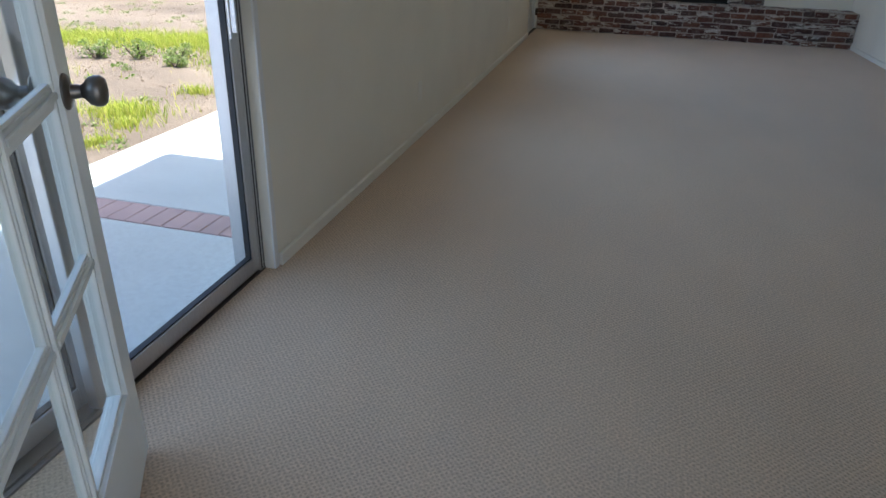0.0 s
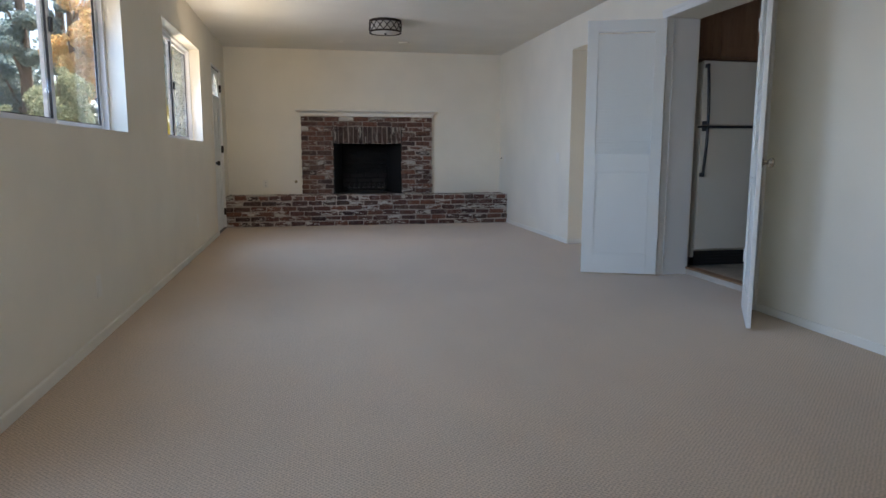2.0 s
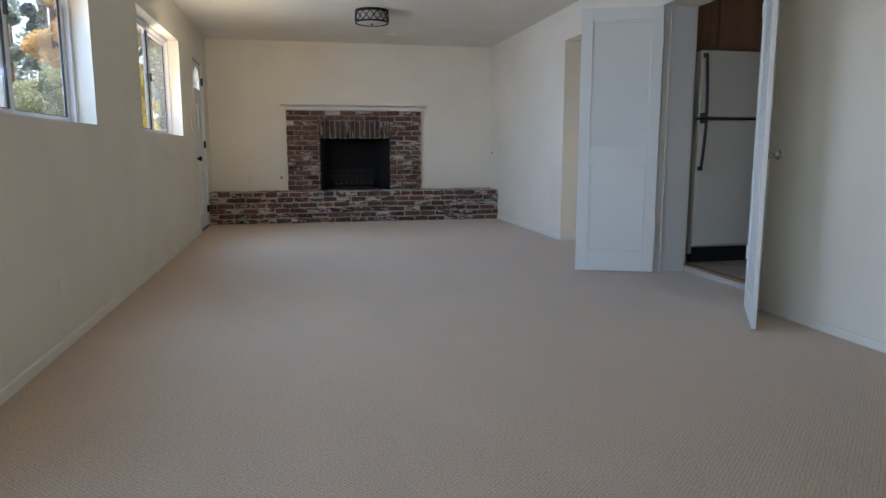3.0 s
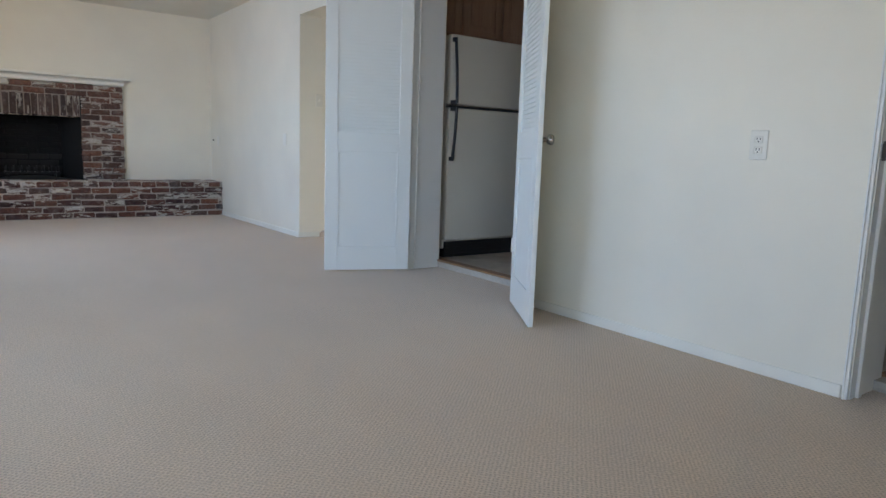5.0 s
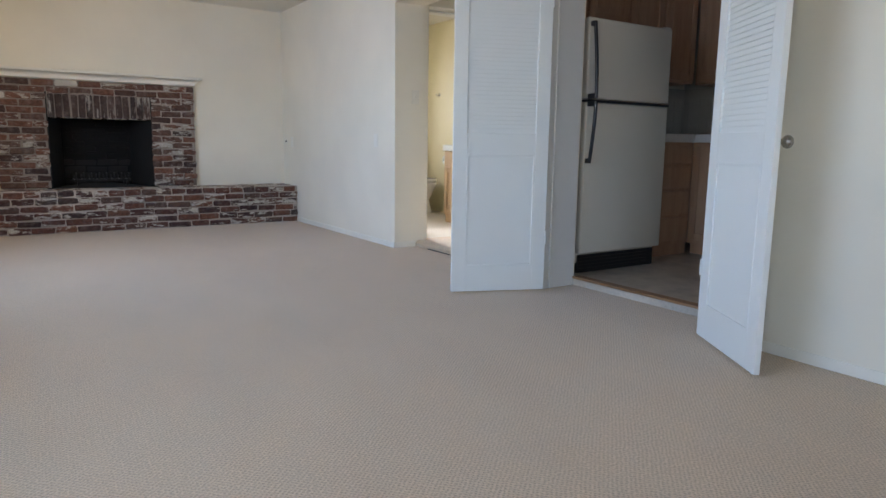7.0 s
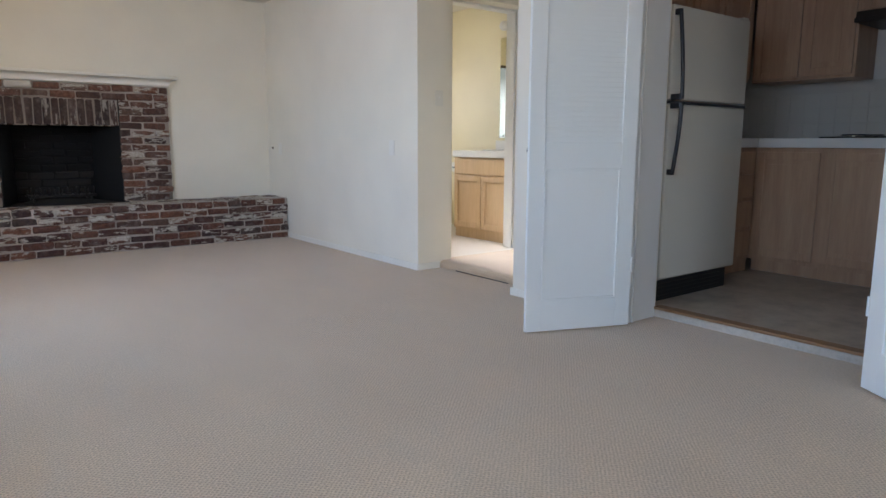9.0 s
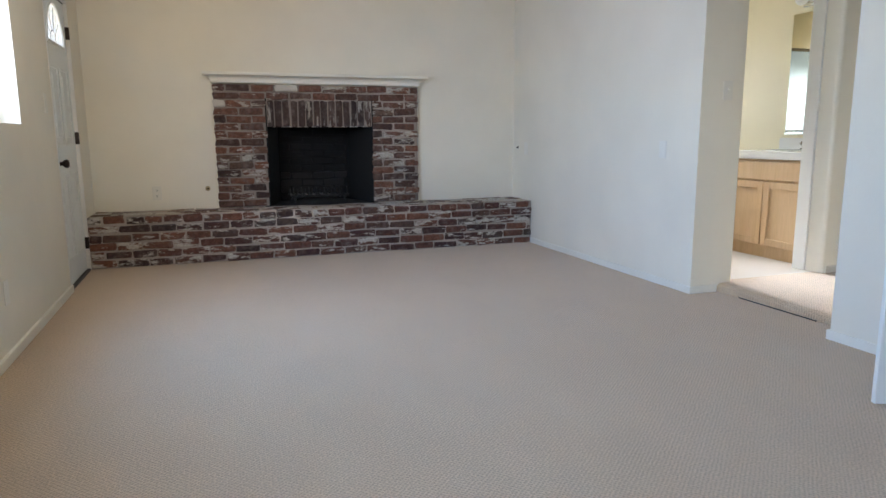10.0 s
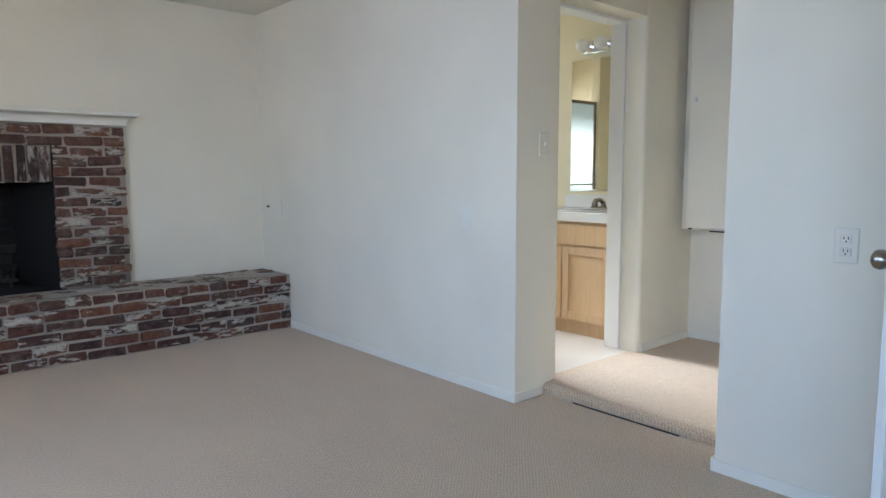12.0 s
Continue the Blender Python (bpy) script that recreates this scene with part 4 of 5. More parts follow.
# ---- plates on the walls ----
def wall_plate(name, at, kind, label):
    """A cover plate on a wall; its face looks along -y before it is posed."""
    p = thing(name, label, "wall plate", at=at)
    w, h = (0.074, 0.118)
    part("plate", soft_box(-w / 2, w / 2, -0.006, 0, -h / 2, h / 2, 0.003), PLASTIC if kind != "painted" else BASEPAINT, p)
    if kind == "outlet":
        for z in (-0.021, 0.021):
            face = part("receptacle", soft_box(-0.017, 0.017, -0.0085, -0.004, z - 0.0145, z + 0.0145, 0.004), PLASTIC, p)
            for x in (-0.0065, 0.0065):
                part("slot", boxes((x - 0.0015, x + 0.0015, -0.0092, -0.008, z - 0.001, z + 0.008)), DARKSLOT, face)
            part("ground_hole", boxes((-0.0025, 0.0025, -0.0092, -0.008, z - 0.010, z - 0.005)), DARKSLOT, face)
    elif kind == "switch":
        part("toggle", boxes((-0.005, 0.005, -0.018, -0.005, -0.004, 0.012), r=0.001), PLASTIC, p)
    for z in ((0.0,) if kind == "outlet" else (-0.03, 0.03)):
        part("screw", moved(turned([(0.003, 0), (0.003, 0.0015)], 8, 'y'), pose(0, -0.0072, z)), PLASTIC, p)
    return p


EAST = lambda y, z: pose(XR - 0.0005, y, z, 0, 0, -90)
WEST = lambda y, z: pose(XL + 0.0005, y, z, 0, 0, 90)
wall_plate("outlet", EAST(2.874, 0.931), "outlet", "ivory duplex outlet on the cream wall")
wall_plate("outlet", EAST(5.919, 0.918), "outlet", "ivory duplex outlet between kitchen and hall")
wall_plate("blank_plate", EAST(7.737, 0.934), "painted", "blank cover plate painted over with the wall")
wall_plate("blank_plate", EAST(9.834, 0.909), "painted", "blank cover plate painted over near the hearth")
wall_plate("blank_plate", WEST(7.439, 0.319), "painted", "low cover plate painted over with the wall")
wall_plate("blank_plate", WEST(4.252, 0.288), "painted", "low cover plate painted over under the window")
wall_plate("light_switch", WEST(8.667, 1.245), "painted", "painted-over light switch beside the front door")
wall_plate("outlet", pose(-0.649, YB - 0.0005, 0.558), "outlet", "ivory outlet above the brick hearth")
wall_plate("light_switch", pose(2.93, 7.3875, 1.308), "switch", "ivory toggle switch beside the bathroom door")

gas = thing("gas_valve", "small brass gas key valve beside the fireplace", "gas valve", at=pose(-0.233, YB - 0.001, 0.586))
part("rose", turned([(0.022, 0.0), (0.020, -0.004), (0.009, -0.007)], 16, 'y'), BRASS, gas, smooth=True)
part("socket", turned([(0.008, -0.006), (0.008, -0.024), (0.005, -0.025)], 12, 'y'), BRONZE, gas, smooth=True)
jack = thing("coax_jack", "small dark cable jack on the wall", "cable jack", at=pose(XR - 0.001, 10.02, 0.918, 0, 0, -90))
part("rose", turned([(0.014, 0.0), (0.012, -0.004), (0.007, -0.006)], 16, 'y'), NICKEL, jack, smooth=True)
part("pin", turned([(0.005, -0.005), (0.005, -0.018)], 10, 'y'), BRONZE, jack)


# ---- ceiling ----
def drum_light():
    lamp = thing("ceiling_light", "dark bronze drum ceiling light with crossed lattice, unlit", "ceiling light", at=pose(0.80, 7.93, CEIL))
    r, h = 0.170, 0.135
    part("canopy", turned([(0.165, -0.0005), (0.165, -0.012), (0.06, -0.016)], 32), BRONZE, lamp, smooth=True)
    for z0, z1 in ((-0.030, -0.004), (-h, -h + 0.018)):
        bm = bmesh.new()
        prof = [(r, z0), (r + 0.004, z0), (r + 0.004, z1), (r, z1)]
        steps = 40
        rings = [[bm.verts.new((p * math.cos(2 * math.pi * i / steps), p * math.sin(2 * math.pi * i / steps), z)) for p, z in prof] for i in range(steps)]
        for i in range(steps):
            a, b = rings[i], rings[(i + 1) % steps]
            for k in range(4):
                bm.faces.new((a[k], a[(k + 1) % 4], b[(k + 1) % 4], b[k]))
        part("band", bm, BRONZE, lamp)
    n = 14
    for i in range(n):
        for s in (-1, 1):
            a0, a1 = 2 * math.pi * i / n, 2 * math.pi * (i + s * 1.0) / n
            pts = []
            for k in range(7):
                u = k / 6
                a = a0 + (a1 - a0) * u
                rr = r + 0.001 + s * 0.002
                pts.append((rr * math.cos(a), rr * math.sin(a), -0.028 - (h - 0.046) * u))
            part("lattice_bar", tube(pts, 0.005, 5), BRONZE, lamp)
    part("diffuser", turned([(0.160, -0.018), (0.160, -h + 0.012), (0.150, -h + 0.004), (0.02, -h - 0.001)], 40), SHADE_GLASS, lamp, "white fabric-like diffuser", True)
    part("finial", turned([(0.014, -h), (0.014, -h - 0.006), (0.008, -h - 0.014), (0.003, -h - 0.016)], 16), BRONZE, lamp, smooth=True)
    return lamp


drum_light()


def disc(name, x, y, r, h, label, category):
    d = thing(name, label, category, at=pose(x, y, CEIL))
    part("base", turned([(r, -0.0005), (r, -h * 0.4), (r * 0.93, -h * 0.6)], 28), CEILING, d, smooth=True)
    part("cap", turned([(r * 0.86, -h * 0.55), (r * 0.8, -h * 0.9), (r * 0.5, -h)], 28), CEILING, d, smooth=True)
    return d


disc("smoke_detector", 1.20, 9.32, 0.075, 0.022, "round white smoke detector on the ceiling", "smoke detector")
disc("junction_cover", 0.40, 9.42, 0.035, 0.012, "small round painted cover on the ceiling", "cover")

# ---- kitchen ----
def fridge():
    f = thing("refrigerator", "almond top-freezer refrigerator with black handles", "refrigerator")
    x0, x1, yf, yb, z0, z1 = 3.085, 3.895, 5.545, 6.19, UP, 1.725
    part("cabinet", soft_box(x0 + 0.004, x1 - 0.004, yf, yb, 0.12, z1 - 0.006, 0.008), ENAMEL, f)
    part("kick_plate", boxes((x0 + 0.03, x1 - 0.015, yf - 0.01, yf + 0.05, z0, 0.175)), BLACKPLASTIC, f, "black kick plate")
    for z in range(4):
        part("grille_bar", boxes((x0 + 0.05, x1 - 0.08, yf - 0.014, yf - 0.009, 0.075 + z * 0.024, 0.083 + z * 0.024)), BLACKPLASTIC, f)
    zs = 1.205
    for name, a, b in (("freezer_door", zs + 0.012, z1), ("fridge_door", 0.192, zs - 0.012)):
        d = part(name, soft_box(x0, x1, yf - 0.058, yf - 0.006, a, b, 0.012, 3), ENAMEL, f, smooth=True)
        part("gasket", boxes((x0 + 0.012, x1 - 0.012, yf - 0.007, yf + 0.001, a + 0.012, b - 0.012)), BLACKPLASTIC, d)
        far, near = (b - 0.03, a + 0.0) if name == "freezer_door" else (0.80, b)
        lo, hi = min(far, near), max(far, near)
        n = 16
        pts = []
        for i in range(n + 1):
            u = i / n
            z = lo + (hi - lo) * u
            w = 1 - u if name == "freezer_door" else u
            bow = 0.026 + 0.036 * math.sin(math.pi / 2 * w)
            pts.append((x0 + 0.022, yf - 0.058 - bow, z))
        part("handle", tube(pts, 0.0115, 10), BLACKPLASTIC, d, "black bowed handle", True)
        for z, back in ((hi - 0.014, 0.090) if name == "freezer_door" else (lo + 0.014, 0.090), (lo + 0.012, 0.120) if name == "freezer_door" else (hi - 0.012, 0.120)):
            part("handle_mount", soft_box(x0 + 0.008, x0 + 0.036, yf - back, yf - 0.056, z - 0.016, z + 0.016, 0.004), BLACKPLASTIC, d)
    part("trim_strip", boxes((x0, x1, yf - 0.062, yf - 0.01, zs - 0.011, zs + 0.003), r=0.002), BLACKPLASTIC, f, "black strip between the doors")
    part("trim_strip", boxes((x0 + 0.03, x1, yf - 0.060, yf - 0.01, zs + 0.004, zs + 0.011), r=0.002), CHROME, f, "bright strip between the doors")
    part("hinge_cover", soft_box(x1 - 0.07, x1 - 0.01, yf - 0.05, yf + 0.02, z1 - 0.004, z1 + 0.012, 0.004), ENAMEL, f)
    return f


fridge()


def panel_front(parent, name, plane, at, out, a0, a1, z0, z1, wood, rail=0.055):
    """A framed cabinet door or drawer front with a recessed field, on the plane x=at or y=at."""
    def slab(p, q, c0, c1, d0, d1):
        f0, f1 = sorted((at + out * p, at + out * q))
        return (f0, f1, c0, c1, d0, d1) if plane == 'x' else (c0, c1, f0, f1, d0, d1)
    if z1 - z0 < 0.2:
        return part(name, boxes(slab(0.001, 0.019, a0, a1, z0, z1), r=0.004), wood, parent)
    door = part(name, boxes(slab(0.001, 0.019, a0, a0 + rail, z0, z1), slab(0.001, 0.019, a1 - rail, a1, z0, z1),
                            slab(0.001, 0.019, a0 + rail, a1 - rail, z0, z0 + rail), slab(0.001, 0.019, a0 + rail, a1 - rail, z1 - rail, z1), r=0.003), wood, parent)
    part("field", boxes(slab(0.003, 0.011, a0 + rail - 0.003, a1 - rail + 0.003, z0 + rail - 0.003, z1 - rail + 0.003)), wood, door)
    if wood is MAPLE:
        return door
    part("raised_field", boxes(slab(0.010, 0.016, a0 + rail + 0.03, a1 - rail - 0.03, z0 + rail + 0.03, z1 - rail - 0.03), r=0.003), wood, door)
    return door


def base_unit_east(y0, y1, doors, label):
    """A base cabinet along the east kitchen wall, its front on x = 4.53."""
    c = thing("base_cabinet", label, "cabinet", "kitchen base cabinets")
    part("body", boxes((4.53, 5.055, y0 + 0.001, y1 - 0.001, UP + 0.09, UP + 0.897)), OAK, c)
    part("toe_kick", boxes((4.58, 5.05, y0 + 0.001, y1 - 0.001, UP, UP + 0.09)), OAK, c)
    w = (y1 - y0) / doors
    for k in range(doors):
        panel_front(c, "door", 'x', 4.53, -1, y0 + k * w + 0.022, y0 + (k + 1) * w - 0.022, UP + 0.12, UP + 0.865, OAK)
    return c


base_unit_east(4.78, 5.722, 2, "oak base cabinet with two framed doors")
base_unit_east(3.90, 4.778, 2, "oak base cabinet under the cooktop")
base_unit_east(3.02, 3.898, 2, "oak base cabinet with framed doors")
drawers = thing("drawer_cabinet", "narrow oak cabinet with four drawers", "cabinet", "kitchen base cabinets")
part("body", boxes((3.93, 4.528, 5.722, 6.245, UP + 0.09, UP + 0.897)), OAK, drawers)
part("toe_kick", boxes((3.90, 4.528, 5.735, 6.24, UP, UP + 0.09)), OAK, drawers)
for z0, z1 in ((0.73, 0.87), (0.54, 0.71), (0.33, 0.52), (0.12, 0.31)):
    panel_front(drawers, "drawer", 'y', 5.722, -1, 3.95, 4.50, UP + z0, UP + z1 - 0.005, OAK, 0.03)

bm = bmesh.new()
box(bm, 4.50, 5.056, 3.0, 5.695, UP + 0.899, UP + 0.958)
box(bm, 3.915, 5.056, 5.695, 6.246, UP + 0.899, UP + 0.958)
counter = thing("worktop", "off-white laminate L-shaped kitchen worktop", "worktop")
part("top", bm, COUNTER, counter)
part("front_edge", boxes((4.492, 4.504, 3.0, 5.70, UP + 0.896, UP + 0.960), r=0.003), COUNTER, counter)
part("front_edge", boxes((3.915, 4.50, 5.687, 5.70, UP + 0.896, UP + 0.960), r=0.003), COUNTER, counter)
splash = structure("backsplash", boxes((5.052, 5.059, 3.0, 6.24, UP + 0.961, 1.42), (3.95, 5.05, 6.241, 6.249, UP + 0.961, 1.42)), GROUT, "pale glossy tiled kitchen splashback", "backsplash")
tile_rng = random.Random(21)
tile_east = mesh_of("tile", soft_box(-0.005, 0.0, 0, 0.1045, 0, 0.1045, 0.0015, 1), SPLASH)
tile_north = mesh_of("tile", soft_box(0, 0.1045, -0.005, 0.0, 0, 0.1045, 0.0015, 1), SPLASH)
for row in range(3):
    z = UP + 0.964 + row * 0.108
    for k in range(29):
        o = new("tile", tile_east)
        o.parent, o.location = splash, (5.0525, 3.05 + k * 0.108, z)
        o.rotation_euler = (0, tile_rng.uniform(-0.008, 0.008), tile_rng.uniform(-0.008, 0.008))
    for k in range(10):
        o = new("tile", tile_north)
        o.parent, o.location = splash, (3.955 + k * 0.108, 6.2415, z)
        o.rotation_euler = (tile_rng.uniform(-0.008, 0.008), 0, tile_rng.uniform(-0.008, 0.008))

hob = thing("cooktop", "electric cooktop with dark coil burners", "cooktop")
part("pan", soft_box(4.55, 5.02, 4.65, 5.31, UP + 0.958, UP + 0.970, 0.004), BRONZE, hob)
for x, y, r in ((4.67, 4.81, 0.10), (4.67, 5.13, 0.085), (4.90, 4.81, 0.08), (4.90, 5.13, 0.10)):
    part("burner", tube([(x + r * (1 - k / 60) * math.cos(k * 0.42), y + r * (1 - k / 60) * math.sin(k * 0.42), UP + 0.982) for k in range(52)], 0.006, 5), BLACKPLASTIC, hob, "black coil burner")
    part("drip_pan", moved(turned([(r * 0.5, 0.0), (r * 1.1, 0.006), (r * 1.16, 0.007), (r * 1.16, 0.004)], 20), pose(x, y, UP + 0.969)), CHROME, hob, "chrome drip pan", True)


def wall_unit(plane, at, out, a0, a1, z0, z1, deep, doors, label):
    c = thing("wall_cabinet", label, "cabinet", "kitchen wall cabinets")
    b0, b1 = sorted((at, at - out * deep))
    part("body", boxes((b0, b1, a0, a1, z0, z1) if plane == 'x' else (a0, a1, b0, b1, z0, z1)), OAK, c)
    w = (a1 - a0) / doors
    for k in range(doors):
        panel_front(c, "door", plane, at, out, a0 + k * w + 0.015, a0 + (k + 1) * w - 0.015, z0 + 0.02, z1 - 0.02, OAK)
    return c


wall_unit('x', 4.74, -1, 5.20, 5.90, 1.42, 2.385, 0.315, 2, "oak wall cabinet with two doors")
wall_unit('x', 4.74, -1, 4.40, 5.198, 1.82, 2.385, 0.315, 2, "short oak wall cabinet over the cooktop")
wall_unit('x', 4.74, -1, 3.40, 4.398, 1.42, 2.385, 0.315, 2, "oak wall cabinet with two doors")
wall_unit('y', 5.93, -1, 3.06, 3.92, 1.80, 2.385, 0.318, 2, "oak cabinet over the refrigerator")
wall_unit('y', 5.93, -1, 3.922, 4.738, 1.43, 2.385, 0.318, 2, "oak corner wall cabinet")
hood = thing("range_hood", "dark slim range hood under the cabinet", "range hood")
part("body", soft_box(4.62, 5.05, 4.42, 5.18, 1.745, 1.817, 0.006), BRONZE, hood)
part("lip", boxes((4.60, 4.622, 4.42, 5.18, 1.745, 1.775), r=0.002), BRONZE, hood)


def washer(x0, y0, label):
    w = thing("washing_machine", label, "washing machine")
    x1, y1 = x0 + 0.68, y0 + 0.66
    part("body", soft_box(x0, x1, y0, y1, UP + 0.055, UP + 0.945, 0.012, 3), WHITE_ENAMEL, w, smooth=True)
    part("lid", soft_box(x0 + 0.07, x1 - 0.07, y0 + 0.05, y1 - 0.2, UP + 0.945, UP + 0.96, 0.005), WHITE_ENAMEL, w)
    part("console", soft_box(x0, x1, y1 - 0.14, y1, UP + 0.945, UP + 1.09, 0.012, 3), WHITE_ENAMEL, w)
    for x, y in ((x0 + 0.05, y0 + 0.05), (x1 - 0.05, y0 + 0.05), (x0 + 0.05, y1 - 0.05), (x1 - 0.05, y1 - 0.05)):
        part("foot", moved(turned([(0.02, 0), (0.02, 0.05)], 10), pose(x, y, UP)), BLACKPLASTIC, w)
    return w


washer(3.40, 2.63, "white top-loading washing machine on the vinyl floor")
strike = thing("strike_plate", "aged pewter strike plate on the white jamb", "strike plate", at=pose(2.760, LAUN[1] - 0.001, 0.915))
part("plate", soft_box(-0.016, 0.016, -0.0065, -0.003, -0.034, 0.034, 0.001), PEWTER, strike)
part("lip", soft_box(-0.032, -0.015, -0.009, -0.003, -0.026, 0.026, 0.002), PEWTER, strike)


# ---- hall ----
def linen_cupboard():
    c = thing("linen_cupboard", "cream built-in linen cupboard, its door ajar", "cupboard")
    x = 4.345
    part("face_frame", boxes((x, x + 0.04, 7.352, 7.396, 0.80, 2.39), (x, x + 0.04, 6.40, 6.46, 0.80, 2.39), (x, x + 0.04, 6.46, 7.325, 0.80, 0.84), r=0.003), WALL, c)
    part("carcass", boxes((4.60, 4.62, 6.44, 7.34, 0.83, 2.39), (x + 0.042, 4.60, 6.452, 6.465, 0.842, 2.39), (x + 0.042, 4.60, 7.315, 7.328, 0.842, 2.39), (x + 0.042, 4.60, 6.47, 7.31, 0.842, 0.856)), WALL, c)
    d = part("door", moved(soft_box(0, 0.022, 0, 0.41, 0, 1.555, 0.003), pose(x - 0.024, 6.925, 0.815, 0, 0, 6)), WALL, c, "cupboard door standing ajar")
    part("knob", moved(turned([(0.006, 0), (0.006, -0.012), (0.014, -0.02), (0.012, -0.028), (0.004, -0.031)], 16, 'x'), pose(x - 0.064, 7.290, 1.62, 0, 0, 6)), TRIM, d, smooth=True)
    part("door", moved(soft_box(0, 0.022, 0, 0.425, 0, 1.555, 0.003), pose(x - 0.024, 6.470, 0.815, 0, 0, 0)), WALL, c)
    # solid black strips in the gaps put the shade there into the colour
    part("shadow_gap", boxes((x - 0.012, x + 0.038, 6.48, 7.20, 0.792, 0.800), (x + 0.004, x + 0.03, 7.336, 7.352, 0.80, 2.385)), DARKSLOT, c, "black strip standing for the shade in the gaps round the cupboard door")
    return c


linen_cupboard()


# ---- bathroom ----
def vanity():
    v = thing("vanity_cabinet", "maple bathroom vanity with two doors", "vanity")
    x, y0, y1 = 3.98, 7.655, 8.50
    part("body", boxes((x, 4.555, y0, y1, UP + 0.085, UP + 0.782)), MAPLE, v)
    part("toe_kick", boxes((x + 0.012, 4.55, y0, y1 - 0.01, UP - 0.003, UP + 0.085)), MAPLE, v)
    panel_front(v, "drawer", 'x', x, -1, y0 + 0.02, y1 - 0.02, UP + 0.622, UP + 0.766, MAPLE)
    m = (y0 + y1) / 2
    panel_front(v, "door", 'x', x, -1, y0 + 0.02, m - 0.004, UP + 0.100, UP + 0.608, MAPLE)
    panel_front(v, "door", 'x', x, -1, m + 0.004, y1 - 0.02, UP + 0.100, UP + 0.608, MAPLE)
    z = UP + 0.784
    top = thing("bathroom_counter", "white cultured stone vanity top with basin", "vanity top")
    part("slab", soft_box(x - 0.025, 4.555, y0 - 0.015, y1 + 0.01, z, z + 0.066, 0.006), PORCELAIN, top)
    part("upstand", soft_box(4.535, 4.556, y0 - 0.015, y1 + 0.01, z + 0.066, z + 0.165, 0.004), PORCELAIN, top)
    part("basin_rim", moved(turned([(0.20, 0.0), (0.205, 0.006), (0.19, 0.008), (0.17, 0.002)], 32), pose(x + 0.27, 8.08, z + 0.0655)), PORCELAIN, top, smooth=True)
    tap = thing("basin_tap", "worn chrome basin tap with two round handles", "tap", at=pose(4.45, 8.08, z + 0.066))
    part("base", soft_box(-0.03, 0.03, -0.10, 0.10, 0, 0.018, 0.006), NICKEL, tap)
    part("spout", tube([(0, 0, 0.015), (-0.01, 0, 0.05), (-0.05, 0, 0.070), (-0.11, 0, 0.067), (-0.13, 0, 0.05)], [0.02, 0.018, 0.015, 0.013, 0.011], 10), NICKEL, tap, smooth=True)
    for y in (-0.08, 0.08):
        part("handle", moved(turned([(0.020, 0.016), (0.024, 0.028), (0.024, 0.052), (0.012, 0.060)], 14), pose(0, y, 0)), NICKEL, tap, smooth=True)


vanity()
mir = thing("wall_mirror", "frameless wall mirror over the vanity", "mirror")
part("mirror", boxes((4.552, 4.557, 7.665, 8.472, 1.04, 2.03)), MIRROR, mir, "mirror glass")
part("channel", boxes((4.546, 4.5515, 7.665, 8.472, 1.030, 1.046)), CHROME, mir, "thin chrome bottom channel")
bar = thing("vanity_light", "chrome bar light with round white bulbs", "wall light")
part("backplate", soft_box(4.49, 4.556, 7.70, 8.33, 2.060, 2.150, 0.006), CHROME, bar)
for y in (7.79, 7.95, 8.11, 8.27):
    part("socket", moved(turned([(0.022, 0), (0.022, -0.03)], 14, 'x'), pose(4.49, y, 2.11)), CHROME, bar)
    part("bulb", moved(turned([(0.014, 0.0), (0.03, -0.012), (0.046, -0.04), (0.048, -0.058), (0.040, -0.082), (0.022, -0.098), (0.004, -0.103)], 20, 'x'), pose(4.462, y, 2.11)), FROSTED, bar, "white globe bulb", True)


def toilet():
    """Built with the tank towards +x, then turned to stand against the far wall."""
    t = thing("toilet", "white porcelain toilet with a low tank", "toilet", at=pose(4.29, 9.52, UP - 0.004, 0, 0, 90))
    bowl = turned([(0.13, 0.0), (0.12, 0.06), (0.10, 0.16), (0.15, 0.28), (0.185, 0.36), (0.19, 0.385), (0.15, 0.388)], 28)
    bmesh.ops.scale(bowl, vec=(1.3, 1.0, 1.0), verts=bowl.verts)
    part("bowl", bowl, PORCELAIN, t, smooth=True)
    for name, low, high in (("seat", 0.388, 0.404), ("seat_lid", 0.408, 0.432)):
        ring = turned([(0.188, low), (0.195, low + 0.005), (0.193, high - 0.004), (0.182, high), (0.03, high + 0.002)], 28)
        bmesh.ops.scale(ring, vec=(1.28, 1.0, 1.0), verts=ring.verts)
        part(name, ring, PORCELAIN, t, smooth=True)
    tank = part("tank", soft_box(0.24, 0.43, -0.23, 0.23, 0.37, 0.70, 0.02, 3), PORCELAIN, t, smooth=True)
    part("tank_lid", soft_box(0.225, 0.433, -0.24, 0.24, 0.70, 0.735, 0.01, 3), PORCELAIN, t, smooth=True)
    part("flush_lever", tube([(0.232, 0.16, 0.64), (0.22, 0.12, 0.637), (0.22, 0.07, 0.63)], 0.007, 8), CHROME, tank)
    return t


toilet()
